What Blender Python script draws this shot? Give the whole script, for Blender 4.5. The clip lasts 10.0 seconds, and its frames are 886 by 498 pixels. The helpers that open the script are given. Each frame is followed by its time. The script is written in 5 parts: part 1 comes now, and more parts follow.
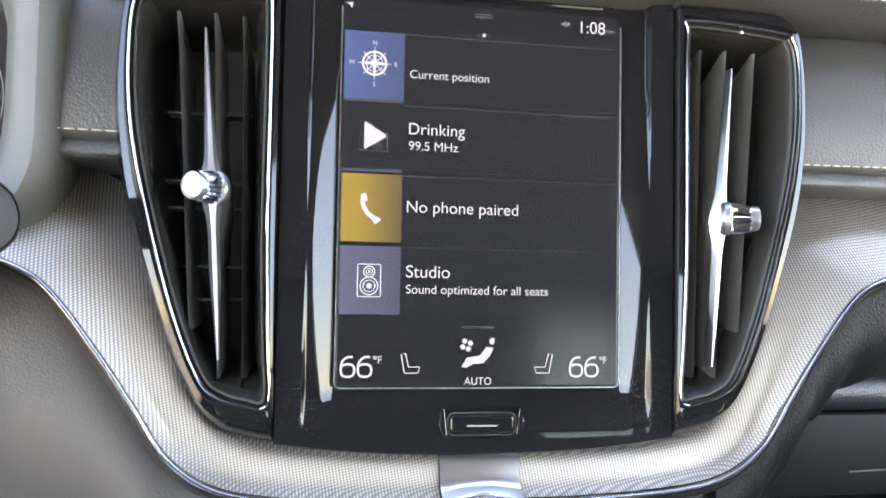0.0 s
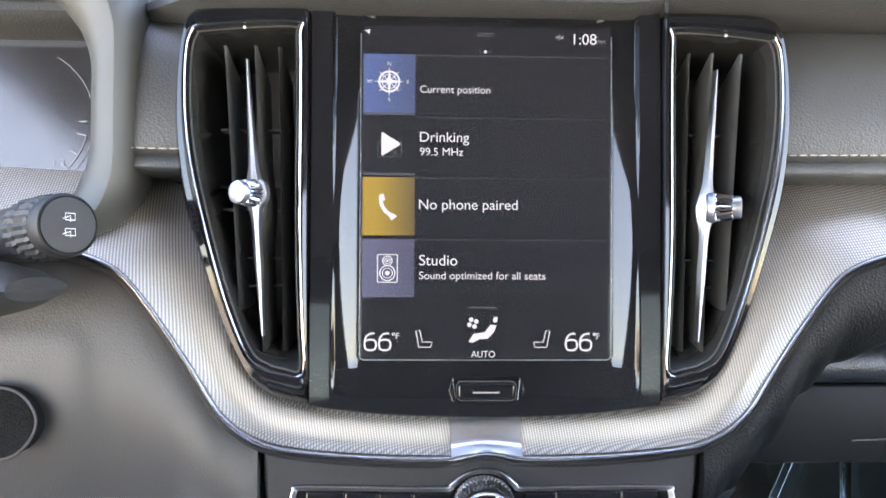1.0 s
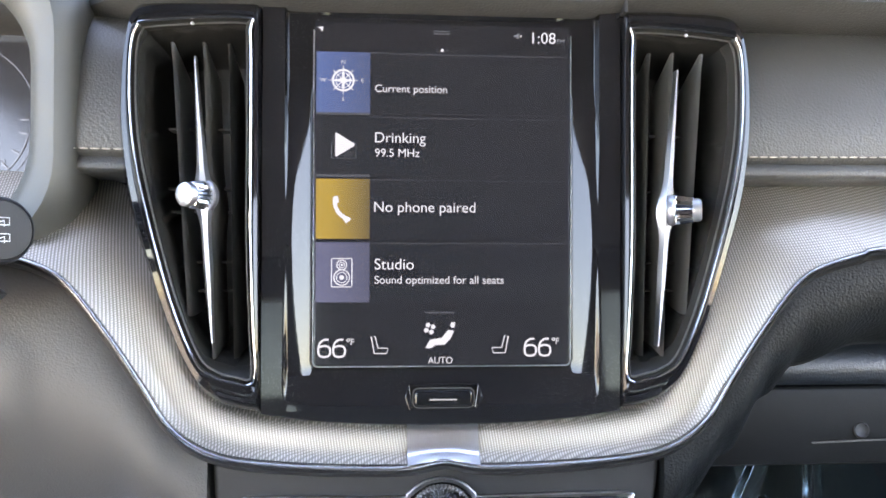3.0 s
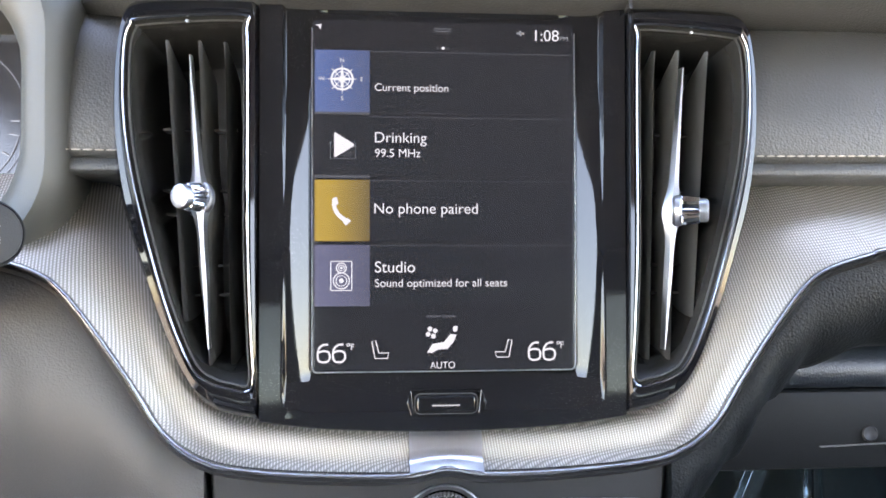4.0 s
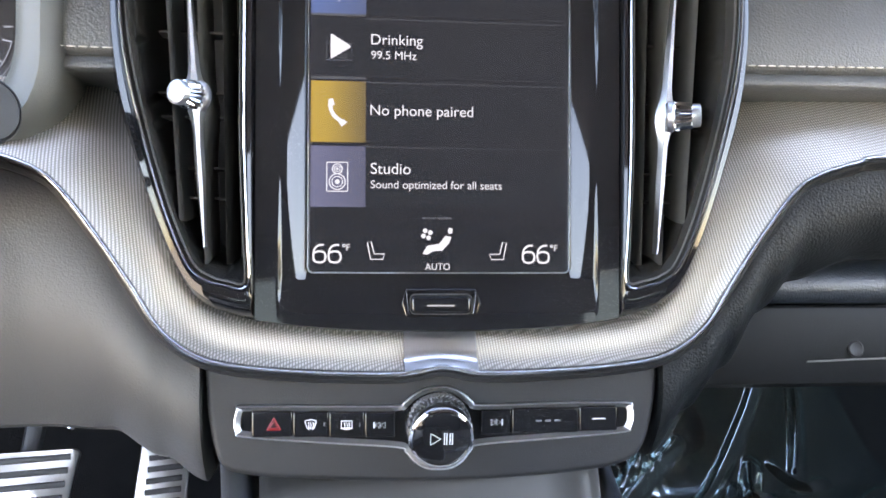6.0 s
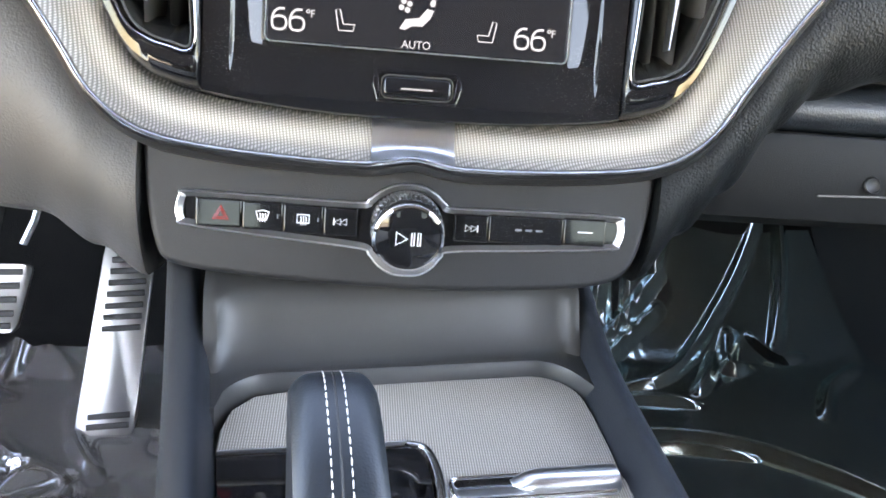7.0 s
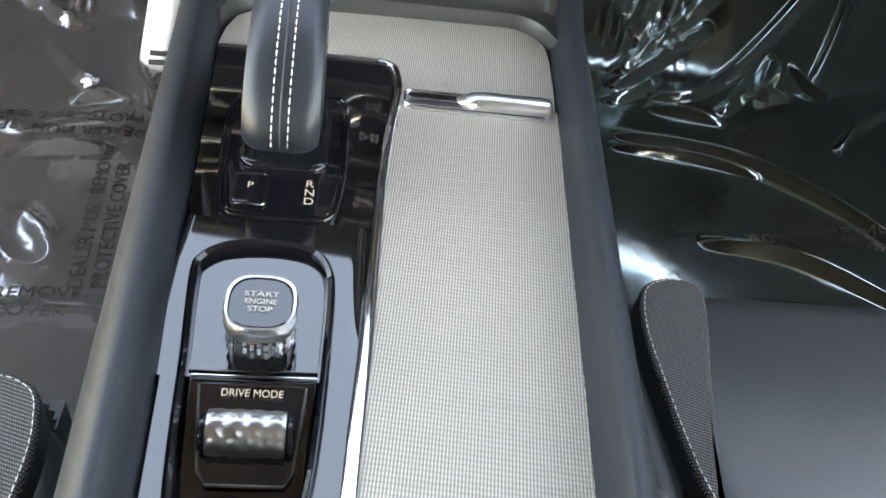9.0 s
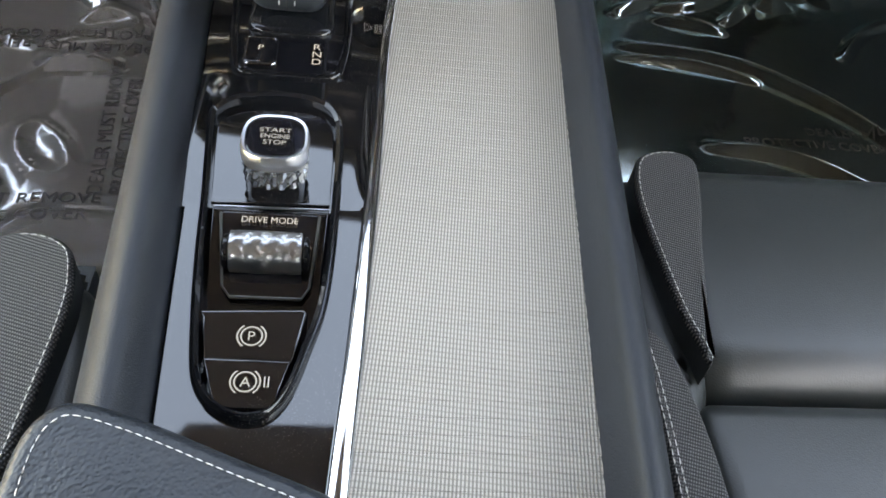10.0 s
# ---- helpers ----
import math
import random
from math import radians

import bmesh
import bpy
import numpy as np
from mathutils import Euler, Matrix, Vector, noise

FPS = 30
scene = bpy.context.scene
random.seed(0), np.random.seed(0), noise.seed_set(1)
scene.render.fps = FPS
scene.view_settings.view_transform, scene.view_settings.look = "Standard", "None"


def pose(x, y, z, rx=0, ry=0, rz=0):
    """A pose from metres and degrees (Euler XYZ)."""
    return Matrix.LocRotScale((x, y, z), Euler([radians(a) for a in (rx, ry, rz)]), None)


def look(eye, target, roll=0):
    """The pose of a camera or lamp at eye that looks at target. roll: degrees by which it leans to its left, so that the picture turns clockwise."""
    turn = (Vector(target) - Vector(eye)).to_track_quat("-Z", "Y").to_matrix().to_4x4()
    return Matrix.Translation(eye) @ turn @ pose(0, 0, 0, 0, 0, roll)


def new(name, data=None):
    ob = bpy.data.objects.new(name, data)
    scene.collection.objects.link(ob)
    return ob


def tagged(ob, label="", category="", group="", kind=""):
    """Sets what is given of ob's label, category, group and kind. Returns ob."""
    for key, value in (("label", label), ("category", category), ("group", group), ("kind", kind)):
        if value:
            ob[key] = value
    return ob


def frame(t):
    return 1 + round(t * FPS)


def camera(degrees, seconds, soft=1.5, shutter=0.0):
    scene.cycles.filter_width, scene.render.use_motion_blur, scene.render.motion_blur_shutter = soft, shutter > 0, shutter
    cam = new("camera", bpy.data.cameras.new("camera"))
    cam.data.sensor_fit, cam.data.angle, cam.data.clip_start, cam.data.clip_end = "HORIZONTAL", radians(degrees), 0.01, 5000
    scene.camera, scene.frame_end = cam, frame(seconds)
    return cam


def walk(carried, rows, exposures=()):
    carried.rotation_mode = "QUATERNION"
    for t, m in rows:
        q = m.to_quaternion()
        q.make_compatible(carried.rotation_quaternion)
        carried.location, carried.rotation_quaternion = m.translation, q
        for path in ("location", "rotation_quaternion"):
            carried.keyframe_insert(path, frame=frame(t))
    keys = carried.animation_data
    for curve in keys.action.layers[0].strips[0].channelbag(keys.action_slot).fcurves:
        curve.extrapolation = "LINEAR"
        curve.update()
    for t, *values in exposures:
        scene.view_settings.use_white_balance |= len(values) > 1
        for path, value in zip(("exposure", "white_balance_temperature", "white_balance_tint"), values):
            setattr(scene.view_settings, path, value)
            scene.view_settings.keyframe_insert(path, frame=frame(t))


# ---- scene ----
cam = camera(56.7, 10.0, soft=1.7)
# The stack, screen and decor are laid out upright and leaned back together.
DASH = pose(0, 0, 0.66, -16.5) @ pose(0, 0, -0.66)
# The tunnel, seats and cabin run along the car; the stack is turned a little to the driver.
CON = pose(0, 0, 0, 0, 0, 6.5)
PATH = [
    (0, (-0.091, -0.391, 0.707), (0.268, 1.575, 0.805), 1.0),
    (0.5, (-0.06, -0.449, 0.716), (0.102, 1.543, 0.805), 0.6),
    (1, (-0.044, -0.459, 0.714), (0.042, 1.539, 0.747), 0.3),
    (1.5, (-0.041, -0.443, 0.719), (0.03, 1.555, 0.733), 0.5),
    (2, (-0.042, -0.449, 0.72), (0.101, 1.546, 0.738), 0.3),
    (2.5, (-0.035, -0.452, 0.719), (0.117, 1.542, 0.739), 0.2),
    (4, (-0.039, -0.438, 0.718), (0.133, 1.554, 0.749), -0.1),
    (4.5, (-0.041, -0.439, 0.718), (0.134, 1.553, 0.753), -0.3),
    (5, (-0.041, -0.436, 0.717), (0.131, 1.557, 0.754), -0.4),
    (5.2, (-0.042, -0.436, 0.713), (0.132, 1.556, 0.755), -0.4),
    (6.3, (-0.045, -0.436, 0.646), (0.183, 1.551, 0.622), 0.6),
    (6.5, (-0.041, -0.426, 0.633), (0.189, 1.559, 0.546), 1.5),
    (7, (-0.031, -0.391, 0.621), (0.214, 1.576, 0.354), 3.9),
    (7.5, (-0.015, -0.373, 0.612), (0.2, 1.553, 0.117), 5.9),
    (8, (0.003, -0.397, 0.611), (0.134, 1.454, -0.136), 8.3),
    (8.5, (0.016, -0.428, 0.609), (0.132, 1.364, -0.271), 9.4),
    (9, (0.027, -0.469, 0.601), (0.142, 1.305, -0.315), 10.5),
    (9.5, (0.031, -0.495, 0.592), (0.139, 1.252, -0.376), 10.3),
    (10, (0.035, -0.51, 0.576), (0.143, 1.204, -0.45), 9.3),
]
EXPOSURE = 4.52
walk(cam, [(t, DASH @ look(eye, target, roll)) for t, eye, target, roll in PATH], exposures=[(0, EXPOSURE + 0.12, 7900, 17), (5.2, EXPOSURE + 0.14, 7900, 17), (7, EXPOSURE + 0.36, 8500, 15), (8, EXPOSURE + 0.42, 9800, 13), (9, EXPOSURE + 0.18, 10700, 12), (10, EXPOSURE - 0.05, 11000, 12)])

# ---- world and sun ----
SUN_ELEVATION, SUN_AZIMUTH = radians(52), radians(170)
world = bpy.data.worlds.new("sky")
scene.world = world
world.use_nodes = True
sky = world.node_tree.nodes.new("ShaderNodeTexSky")
sky.sky_type, sky.sun_disc = "NISHITA", False
sky.sun_elevation, sky.sun_rotation = SUN_ELEVATION, SUN_AZIMUTH
world.node_tree.links.new(sky.outputs[0], world.node_tree.nodes["Background"].inputs[0])
world.node_tree.nodes["Background"].inputs[1].default_value = 0.13
sun = new("sun", bpy.data.lights.new("sun", "SUN"))
sun.data.energy, sun.data.angle, sun.data.color = 3.5, radians(0.5), (1.0, 0.95, 0.88)
toward = Vector((math.sin(SUN_AZIMUTH) * math.cos(SUN_ELEVATION), math.cos(SUN_AZIMUTH) * math.cos(SUN_ELEVATION), math.sin(SUN_ELEVATION)))
sun.matrix_world = look(toward * 5, (0, 0, 0))


# ---- materials ----
def links(m):
    return m.node_tree.nodes, m.node_tree.links


def mat(name, base, rough=0.5, metal=0.0, coat=0.0, spec=0.5, vary=0.15, vary_scale=25.0, bump=None, rough_vary=0.0, dust=0.0):
    """A procedural surface: slow colour drift, fine grain as relief, optional dust specks.
    bump: (kind, cells per metre, relief in metres)."""
    m = bpy.data.materials.new(name)
    m.use_nodes = True
    nodes, wire = links(m)
    b = nodes["Principled BSDF"]
    b.inputs["Roughness"].default_value = rough
    b.inputs["Metallic"].default_value = metal
    b.inputs["Coat Weight"].default_value = coat
    b.inputs["Coat Roughness"].default_value = 0.04
    b.inputs["Specular IOR Level"].default_value = spec
    co = nodes.new("ShaderNodeTexCoord")
    drift = nodes.new("ShaderNodeTexNoise")
    drift.inputs["Scale"].default_value, drift.inputs["Detail"].default_value = vary_scale, 6
    wire.new(co.outputs["Object"], drift.inputs["Vector"])
    ramp = nodes.new("ShaderNodeMixRGB")
    ramp.inputs[1].default_value = (*[c * (1 - vary) for c in base], 1)
    ramp.inputs[2].default_value = (*[min(1, c * (1 + vary)) for c in base], 1)
    wire.new(drift.outputs["Fac"], ramp.inputs[0])
    colour = ramp.outputs[0]
    if dust:
        specks = nodes.new("ShaderNodeTexNoise")
        specks.inputs["Scale"].default_value, specks.inputs["Detail"].default_value = 2200, 2
        wire.new(co.outputs["Object"], specks.inputs["Vector"])
        cut = nodes.new("ShaderNodeMapRange")
        cut.inputs["From Min"].default_value, cut.inputs["From Max"].default_value = 0.655, 0.735
        cut.inputs["To Max"].default_value = dust
        wire.new(specks.outputs["Fac"], cut.inputs["Value"])
        patch, gate_, both = (nodes.new("ShaderNode" + k) for k in ("TexNoise", "MapRange", "Math"))
        patch.inputs["Scale"].default_value, patch.inputs["Detail"].default_value = 22, 3
        gate_.inputs["From Min"].default_value, gate_.inputs["From Max"].default_value = 0.47, 0.65
        both.operation = "MULTIPLY"
        wire.new(co.outputs["Object"], patch.inputs["Vector"])
        wire.new(patch.outputs["Fac"], gate_.inputs["Value"])
        wire.new(cut.outputs["Result"], both.inputs[0])
        wire.new(gate_.outputs["Result"], both.inputs[1])
        lay = nodes.new("ShaderNodeMixRGB")
        lay.inputs[2].default_value = (0.45, 0.43, 0.4, 1)
        wire.new(both.outputs[0], lay.inputs[0])
        wire.new(colour, lay.inputs[1])
        colour = lay.outputs[0]
    wire.new(colour, b.inputs["Base Color"])
    if rough_vary:
        smear = nodes.new("ShaderNodeTexNoise")
        smear.inputs["Scale"].default_value, smear.inputs["Detail"].default_value = 60, 5
        wire.new(co.outputs["Object"], smear.inputs["Vector"])
        span = nodes.new("ShaderNodeMapRange")
        span.inputs["To Min"].default_value, span.inputs["To Max"].default_value = max(0.02, rough - rough_vary), rough + rough_vary
        wire.new(smear.outputs["Fac"], span.inputs["Value"])
        wire.new(span.outputs["Result"], b.inputs["Roughness"])
    if bump:
        kind, scale, depth = bump
        if kind == "pebble":
            grain = nodes.new("ShaderNodeTexVoronoi")
            grain.feature = "SMOOTH_F1"
            height = grain.outputs["Distance"]
        else:
            grain = nodes.new("ShaderNodeTexNoise")
            grain.inputs["Detail"].default_value = 4
            height = grain.outputs["Fac"]
        grain.inputs["Scale"].default_value = scale
        wire.new(co.outputs["Object"], grain.inputs["Vector"])
        relief = nodes.new("ShaderNodeBump")
        relief.inputs["Strength"].default_value, relief.inputs["Distance"].default_value = 1.0, depth
        wire.new(height, relief.inputs["Height"])
        wire.new(relief.outputs["Normal"], b.inputs["Normal"])
    return m


def woven(name, base, light, pitch_u, pitch_v, turn, rough, metal, depth, soft=1.0):
    """Two crossing sets of fine ridges, turned in the face's plane: a knurled or woven surface."""
    m = mat(name, base, rough, metal, vary=0.1)
    nodes, wire = links(m)
    b = nodes["Principled BSDF"]
    co = nodes.new("ShaderNodeTexCoord")
    spin = nodes.new("ShaderNodeMapping")
    spin.inputs["Rotation"].default_value = turn
    wire.new(co.outputs["Object"], spin.inputs["Vector"])
    waves = []
    for axis, pitch in (("X", pitch_u), ("Y", pitch_v)):
        w = nodes.new("ShaderNodeTexWave")
        w.bands_direction = axis
        w.inputs["Scale"].default_value = 0.314 / pitch
        w.inputs["Distortion"].default_value = 0.0
        wire.new(spin.outputs["Vector"], w.inputs["Vector"])
        waves.append(w)
    mul = nodes.new("ShaderNodeMath")
    mul.operation = "MULTIPLY"
    wire.new(waves[0].outputs["Fac"], mul.inputs[0])
    ease = nodes.new("ShaderNodeMath")
    ease.operation = "POWER"
    ease.inputs[1].default_value = soft
    wire.new(waves[1].outputs["Fac"], ease.inputs[0])
    wire.new(ease.outputs[0], mul.inputs[1])
    relief = nodes.new("ShaderNodeBump")
    relief.inputs["Distance"].default_value = depth
    wire.new(mul.outputs[0], relief.inputs["Height"])
    wire.new(relief.outputs["Normal"], b.inputs["Normal"])
    tone = nodes.new("ShaderNodeMixRGB")
    tone.inputs[1].default_value, tone.inputs[2].default_value = (*base, 1), (*light, 1)
    wire.new(mul.outputs[0], tone.inputs[0])
    wire.new(tone.outputs[0], b.inputs["Base Color"])
    return m


# the camera is balanced for skylight, so neutral displays are given a cool white
BALANCE = (0.88, 1.0, 1.2)


def lit(name, colour, strength=1.0, fade=None):
    """A patch of the display: dark glossy glass that gives off light. fade: (x from, x to, colour there)."""
    m = mat(name, (0.008, 0.008, 0.009), 0.13, rough_vary=0.05, dust=0.04)
    nodes, wire = links(m)
    b = nodes["Principled BSDF"]
    b.inputs["Emission Strength"].default_value = strength / 2 ** EXPOSURE
    colour = tuple(c * g for c, g in zip(colour, BALANCE))
    b.inputs["Emission Color"].default_value = (*colour, 1)
    if fade:
        co, split, span, mix = (nodes.new("ShaderNode" + k) for k in ("TexCoord", "SeparateXYZ", "MapRange", "MixRGB"))
        wire.new(co.outputs["Object"], split.inputs[0])
        wire.new(split.outputs["X"], span.inputs["Value"])
        span.inputs["From Min"].default_value, span.inputs["From Max"].default_value = fade[:2]
        mix.inputs[1].default_value, mix.inputs[2].default_value = (*colour, 1), (*[c * g for c, g in zip(fade[2], BALANCE)], 1)
        wire.new(span.outputs["Result"], mix.inputs[0])
        wire.new(mix.outputs[0], b.inputs["Emission Color"])
    return m


def clear_film(name, cloud, tint, sheen=(1, 1, 1), clear=(0.86, 0.88, 0.88), rough=0.13, ior=1.75):
    """Thin clear plastic: mostly see-through, glossy at its folds, a little cloudy."""
    m = bpy.data.materials.new(name)
    m.use_nodes = True
    nodes, wire = links(m)
    nodes.remove(nodes["Principled BSDF"])
    see, gloss, mix, co, n, relief, weight = (nodes.new("ShaderNode" + k) for k in ("BsdfTransparent", "BsdfGlossy", "MixShader", "TexCoord", "TexNoise", "Bump", "Fresnel"))
    see.inputs[0].default_value = (*clear, 1)
    gloss.inputs["Roughness"].default_value = rough
    gloss.inputs["Color"].default_value = (*sheen, 1)
    n.inputs["Scale"].default_value, n.inputs["Detail"].default_value, n.inputs["Distortion"].default_value = 22, 2, 0.8
    relief.inputs["Distance"].default_value = 0.0004
    weight.inputs["IOR"].default_value = ior
    wire.new(co.outputs["Object"], n.inputs["Vector"])
    wire.new(n.outputs["Fac"], relief.inputs["Height"])
    wire.new(relief.outputs["Normal"], gloss.inputs["Normal"])
    wire.new(weight.outputs[0], mix.inputs[0])
    wire.new(see.outputs[0], mix.inputs[1])
    wire.new(gloss.outputs[0], mix.inputs[2])
    haze, veil = nodes.new("ShaderNodeBsdfDiffuse"), nodes.new("ShaderNodeMixShader")
    haze.inputs[0].default_value = (*tint, 1)
    veil.inputs[0].default_value = cloud
    wire.new(mix.outputs[0], veil.inputs[1])
    wire.new(haze.outputs[0], veil.inputs[2])
    wire.new(veil.outputs[0], nodes["Material Output"].inputs[0])
    return m


PIANO = mat("piano_black", (0.0065, 0.007, 0.0085), 0.05, coat=0.0, spec=0.42, vary=0.3, dust=0.5, rough_vary=0.025)
LACQUER = mat("black_lacquer", (0.006, 0.006, 0.007), 0.04, spec=1.0, vary=0.3, dust=0.3, rough_vary=0.02)
GLASS_BLACK = mat("black_glass", (0.006, 0.006, 0.008), 0.04, spec=0.75, dust=0.06)
LEATHER = mat("black_leather", (0.041, 0.041, 0.039), 0.42, bump=("pebble", 850, 0.00026), vary=0.25)
# Grained leather of the lower cheek, its shade put into the base colour.
SHADED_LEATHER = mat("shaded_grained_leather", (0.0058, 0.0072, 0.0082), 0.5, spec=0.18, bump=("pebble", 800, 0.0004), vary=0.2)
FINE_LEATHER = mat("smooth_black_leather", (0.012, 0.016, 0.021), 0.38, bump=("pebble", 1200, 0.00007), vary=0.2)
ARM_LEATHER = mat("blue_black_leather", (0.013, 0.017, 0.022), 0.38, bump=("pebble", 900, 0.00025), vary=0.2)
SEAT_LEATHER = mat("seat_leather", (0.034, 0.039, 0.039), 0.34, bump=("pebble", 1200, 0.0001), vary=0.2)
SOFT = mat("charcoal_soft_plastic", (0.038, 0.037, 0.036), 0.48, bump=("pebble", 1000, 0.00018), vary=0.12)
HARD = mat("charcoal_hard_plastic", (0.0125, 0.0128, 0.0145), 0.48, spec=0.34, bump=("noise", 1800, 0.0002), vary=0.1)
RAIL = mat("slate_rail_plastic", (0.015, 0.018, 0.023), 0.45, spec=0.35, bump=("noise", 1500, 0.0002), vary=0.12)
DARK = mat("black_matt_plastic", (0.014, 0.014, 0.015), 0.5, bump=("noise", 1500, 0.0002))
VANE = mat("satin_black_plastic", (0.060, 0.060, 0.057), 0.34, vary=0.1)
WELL = mat("smooth_duct_plastic", (0.022, 0.022, 0.021), 0.22, vary=0.15, dust=0.25, rough_vary=0.05)
BLADE = mat("grey_satin_metal", (0.52, 0.54, 0.58), 0.36, 1.0, vary=0.08)
GRILLE = woven("perforated_grille", (0.030, 0.030, 0.031), (0.004, 0.004, 0.004), 0.0030, 0.0042, (0, 0, 0), 0.5, 0.0, 0.0005)
CHROME = mat("chrome", (0.64, 0.66, 0.70), 0.07, 1.0, vary=0.03)
SATIN = mat("satin_chrome", (0.7, 0.71, 0.74), 0.3, 1.0, vary=0.05)
EDGE_METAL = mat("edge_metal", (0.46, 0.47, 0.48), 0.26, 1.0, vary=0.08)
RIM = mat("rim_chrome", (0.34, 0.35, 0.37), 0.13, 1.0, vary=0.05)
TRAY = mat("satin_tray_plastic", (0.036, 0.036, 0.036), 0.40, spec=0.5, vary=0.1, bump=("noise", 1800, 0.00005))
STEEL = mat("brushed_steel", (0.43, 0.43, 0.43), 0.3, 1.0, vary=0.08, bump=("noise", 900, 0.0001))
DECOR = woven("textured_aluminium", (0.25, 0.232, 0.206), (0.74, 0.685, 0.61), 0.0015, 0.0011, (radians(90), 0, radians(10)), 0.48, 0.85, 0.00007, 0.5)
TAMBOUR = woven("woven_metal_slats", (0.19, 0.172, 0.148), (0.57, 0.512, 0.44), 0.0012, 0.00206, (0, 0, 0), 0.5, 0.3, 0.00015, 0.16)
MESH_CLOTH = woven("grey_mesh_cloth", (0.012, 0.012, 0.013), (0.20, 0.20, 0.195), 0.0011, 0.0017, (0, 0, radians(12)), 0.6, 0.0, 0.0005)
THREAD = mat("pale_thread", (0.62, 0.6, 0.56), 0.7, vary=0.1)
SAND_THREAD = mat("sand_thread", (0.40, 0.37, 0.32), 0.75, vary=0.15)
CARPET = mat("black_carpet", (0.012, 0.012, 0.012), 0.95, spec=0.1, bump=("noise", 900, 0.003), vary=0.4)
LID = mat("dark_lid_plastic", (0.0062, 0.0070, 0.0078), 0.55, spec=0.16, bump=("noise", 1500, 0.0002), vary=0.12)
GREY_SHEET = mat("grey_mat_sheet", (0.21, 0.195, 0.185), 0.5, bump=("noise", 40, 0.003), vary=0.2)
HEADLINER = mat("charcoal_headliner", (0.06, 0.06, 0.062), 0.9, bump=("noise", 900, 0.0004))
HOOD = mat("grey_hood_plastic", (0.050, 0.050, 0.044), 0.45, bump=("noise", 1500, 0.0002), vary=0.1)
WHITE_MARK = mat("white_print", (0.75, 0.75, 0.76), 0.5, vary=0.03)
RED_MARK = mat("red_print", (0.75, 0.03, 0.03), 0.4, vary=0.05)
GREY_MARK = mat("grey_print", (0.12, 0.125, 0.13), 0.5, vary=0.03)
FILM_INK = mat("dark_ink", (0.02, 0.02, 0.022), 0.6)
CRYSTAL = mat("faceted_crystal", (0.46, 0.47, 0.49), 0.08, 0.9, vary=0.2, vary_scale=400)
FILM = clear_film("clear_film", 0.020, (0.50, 0.66, 0.66), (0.80, 0.98, 1.0), rough=0.12, ior=1.62)
CLOUDY_FILM = clear_film("cloudy_film", 0.40, (0.20, 0.19, 0.185))
TINTED = clear_film("tinted_glass", 0.0, (0.1, 0.1, 0.1), clear=(0.42, 0.44, 0.42))
GROUND_MAT = mat("beige_concrete", (0.32, 0.285, 0.24), 0.9, bump=("noise", 6, 0.01), vary=0.25, vary_scale=0.8)


# ---- building helpers ----
def thing(name, at, label, category, group="", kind=""):
    ob = new(name)
    ob.location = at
    ob.empty_display_size = 0.02
    return tagged(ob, label, category, group, kind)


def part(name, bm, material, parent, label="", m=None, smooth=True):
    """Link a bmesh as one mesh under a thing or a part; m lays it out in the world."""
    if m is not None:
        bm.transform(m)
    bmesh.ops.recalc_face_normals(bm, faces=bm.faces)
    me = bpy.data.meshes.new(name)
    bm.to_mesh(me)
    bm.free()
    me.materials.append(material)
    if smooth:
        me.shade_smooth()
        me.set_sharp_from_angle(angle=radians(38))
    ob = new(name, me)
    if parent is not None:
        ob.parent = parent
        if parent.type == "EMPTY":
            ob.matrix_parent_inverse = Matrix.Translation(-parent.location)
    if label:
        ob["label"] = label
    return ob


def spline(points, n, closed=False):
    """Points along a smooth curve through the given ones."""
    p = [Vector(q) for q in points]
    k = len(p)
    spans = k if closed else k - 1
    out = []
    for i in range(n):
        u = i * spans / (n if closed else n - 1)
        s = min(int(u), spans - 1)
        f = u - s
        at = lambda j: p[j % k] if closed else p[max(0, min(k - 1, j))]
        a, b, c, d = at(s - 1), at(s), at(s + 1), at(s + 2)
        out.append(0.5 * (2 * b + (c - a) * f + (2 * a - 5 * b + 4 * c - d) * f * f + (3 * b - a - 3 * c + d) * f ** 3))
    return out


def loft(rows, close_u=False, close_v=False, caps=False):
    bm = bmesh.new()
    grid = [[bm.verts.new(v) for v in row] for row in rows]
    nu, nv = len(grid), len(grid[0])
    for i in range(nu if close_u else nu - 1):
        for j in range(nv if close_v else nv - 1):
            q = [grid[i][j], grid[(i + 1) % nu][j], grid[(i + 1) % nu][(j + 1) % nv], grid[i][(j + 1) % nv]]
            try:
                bm.faces.new(q)
            except ValueError:
                pass
    if caps:
        bm.faces.new(grid[0])
        bm.faces.new(grid[-1])
    return bm


def tube(path, a, b=None, closed=False, up=(0, 1, 0), sides=8, taper=None):
    """Sweep an ellipse (a across, b along up) down a path."""
    b = b or a
    path = [Vector(p) for p in path]
    n = len(path)
    rows = []
    for i, p in enumerate(path):
        ahead = path[(i + 1) % n] if closed or i < n - 1 else p
        back = path[i - 1] if closed or i > 0 else p
        d = (ahead - back).normalized()
        side = d.cross(Vector(up)).normalized()
        lift = side.cross(d).normalized()
        k = taper(i / max(1, n - 1)) if taper else 1.0
        rows.append([p + k * (a * math.cos(w) * side + b * math.sin(w) * lift) for w in (2 * math.pi * j / sides for j in range(sides))])
    return loft(rows, close_u=closed, close_v=True, caps=not closed)


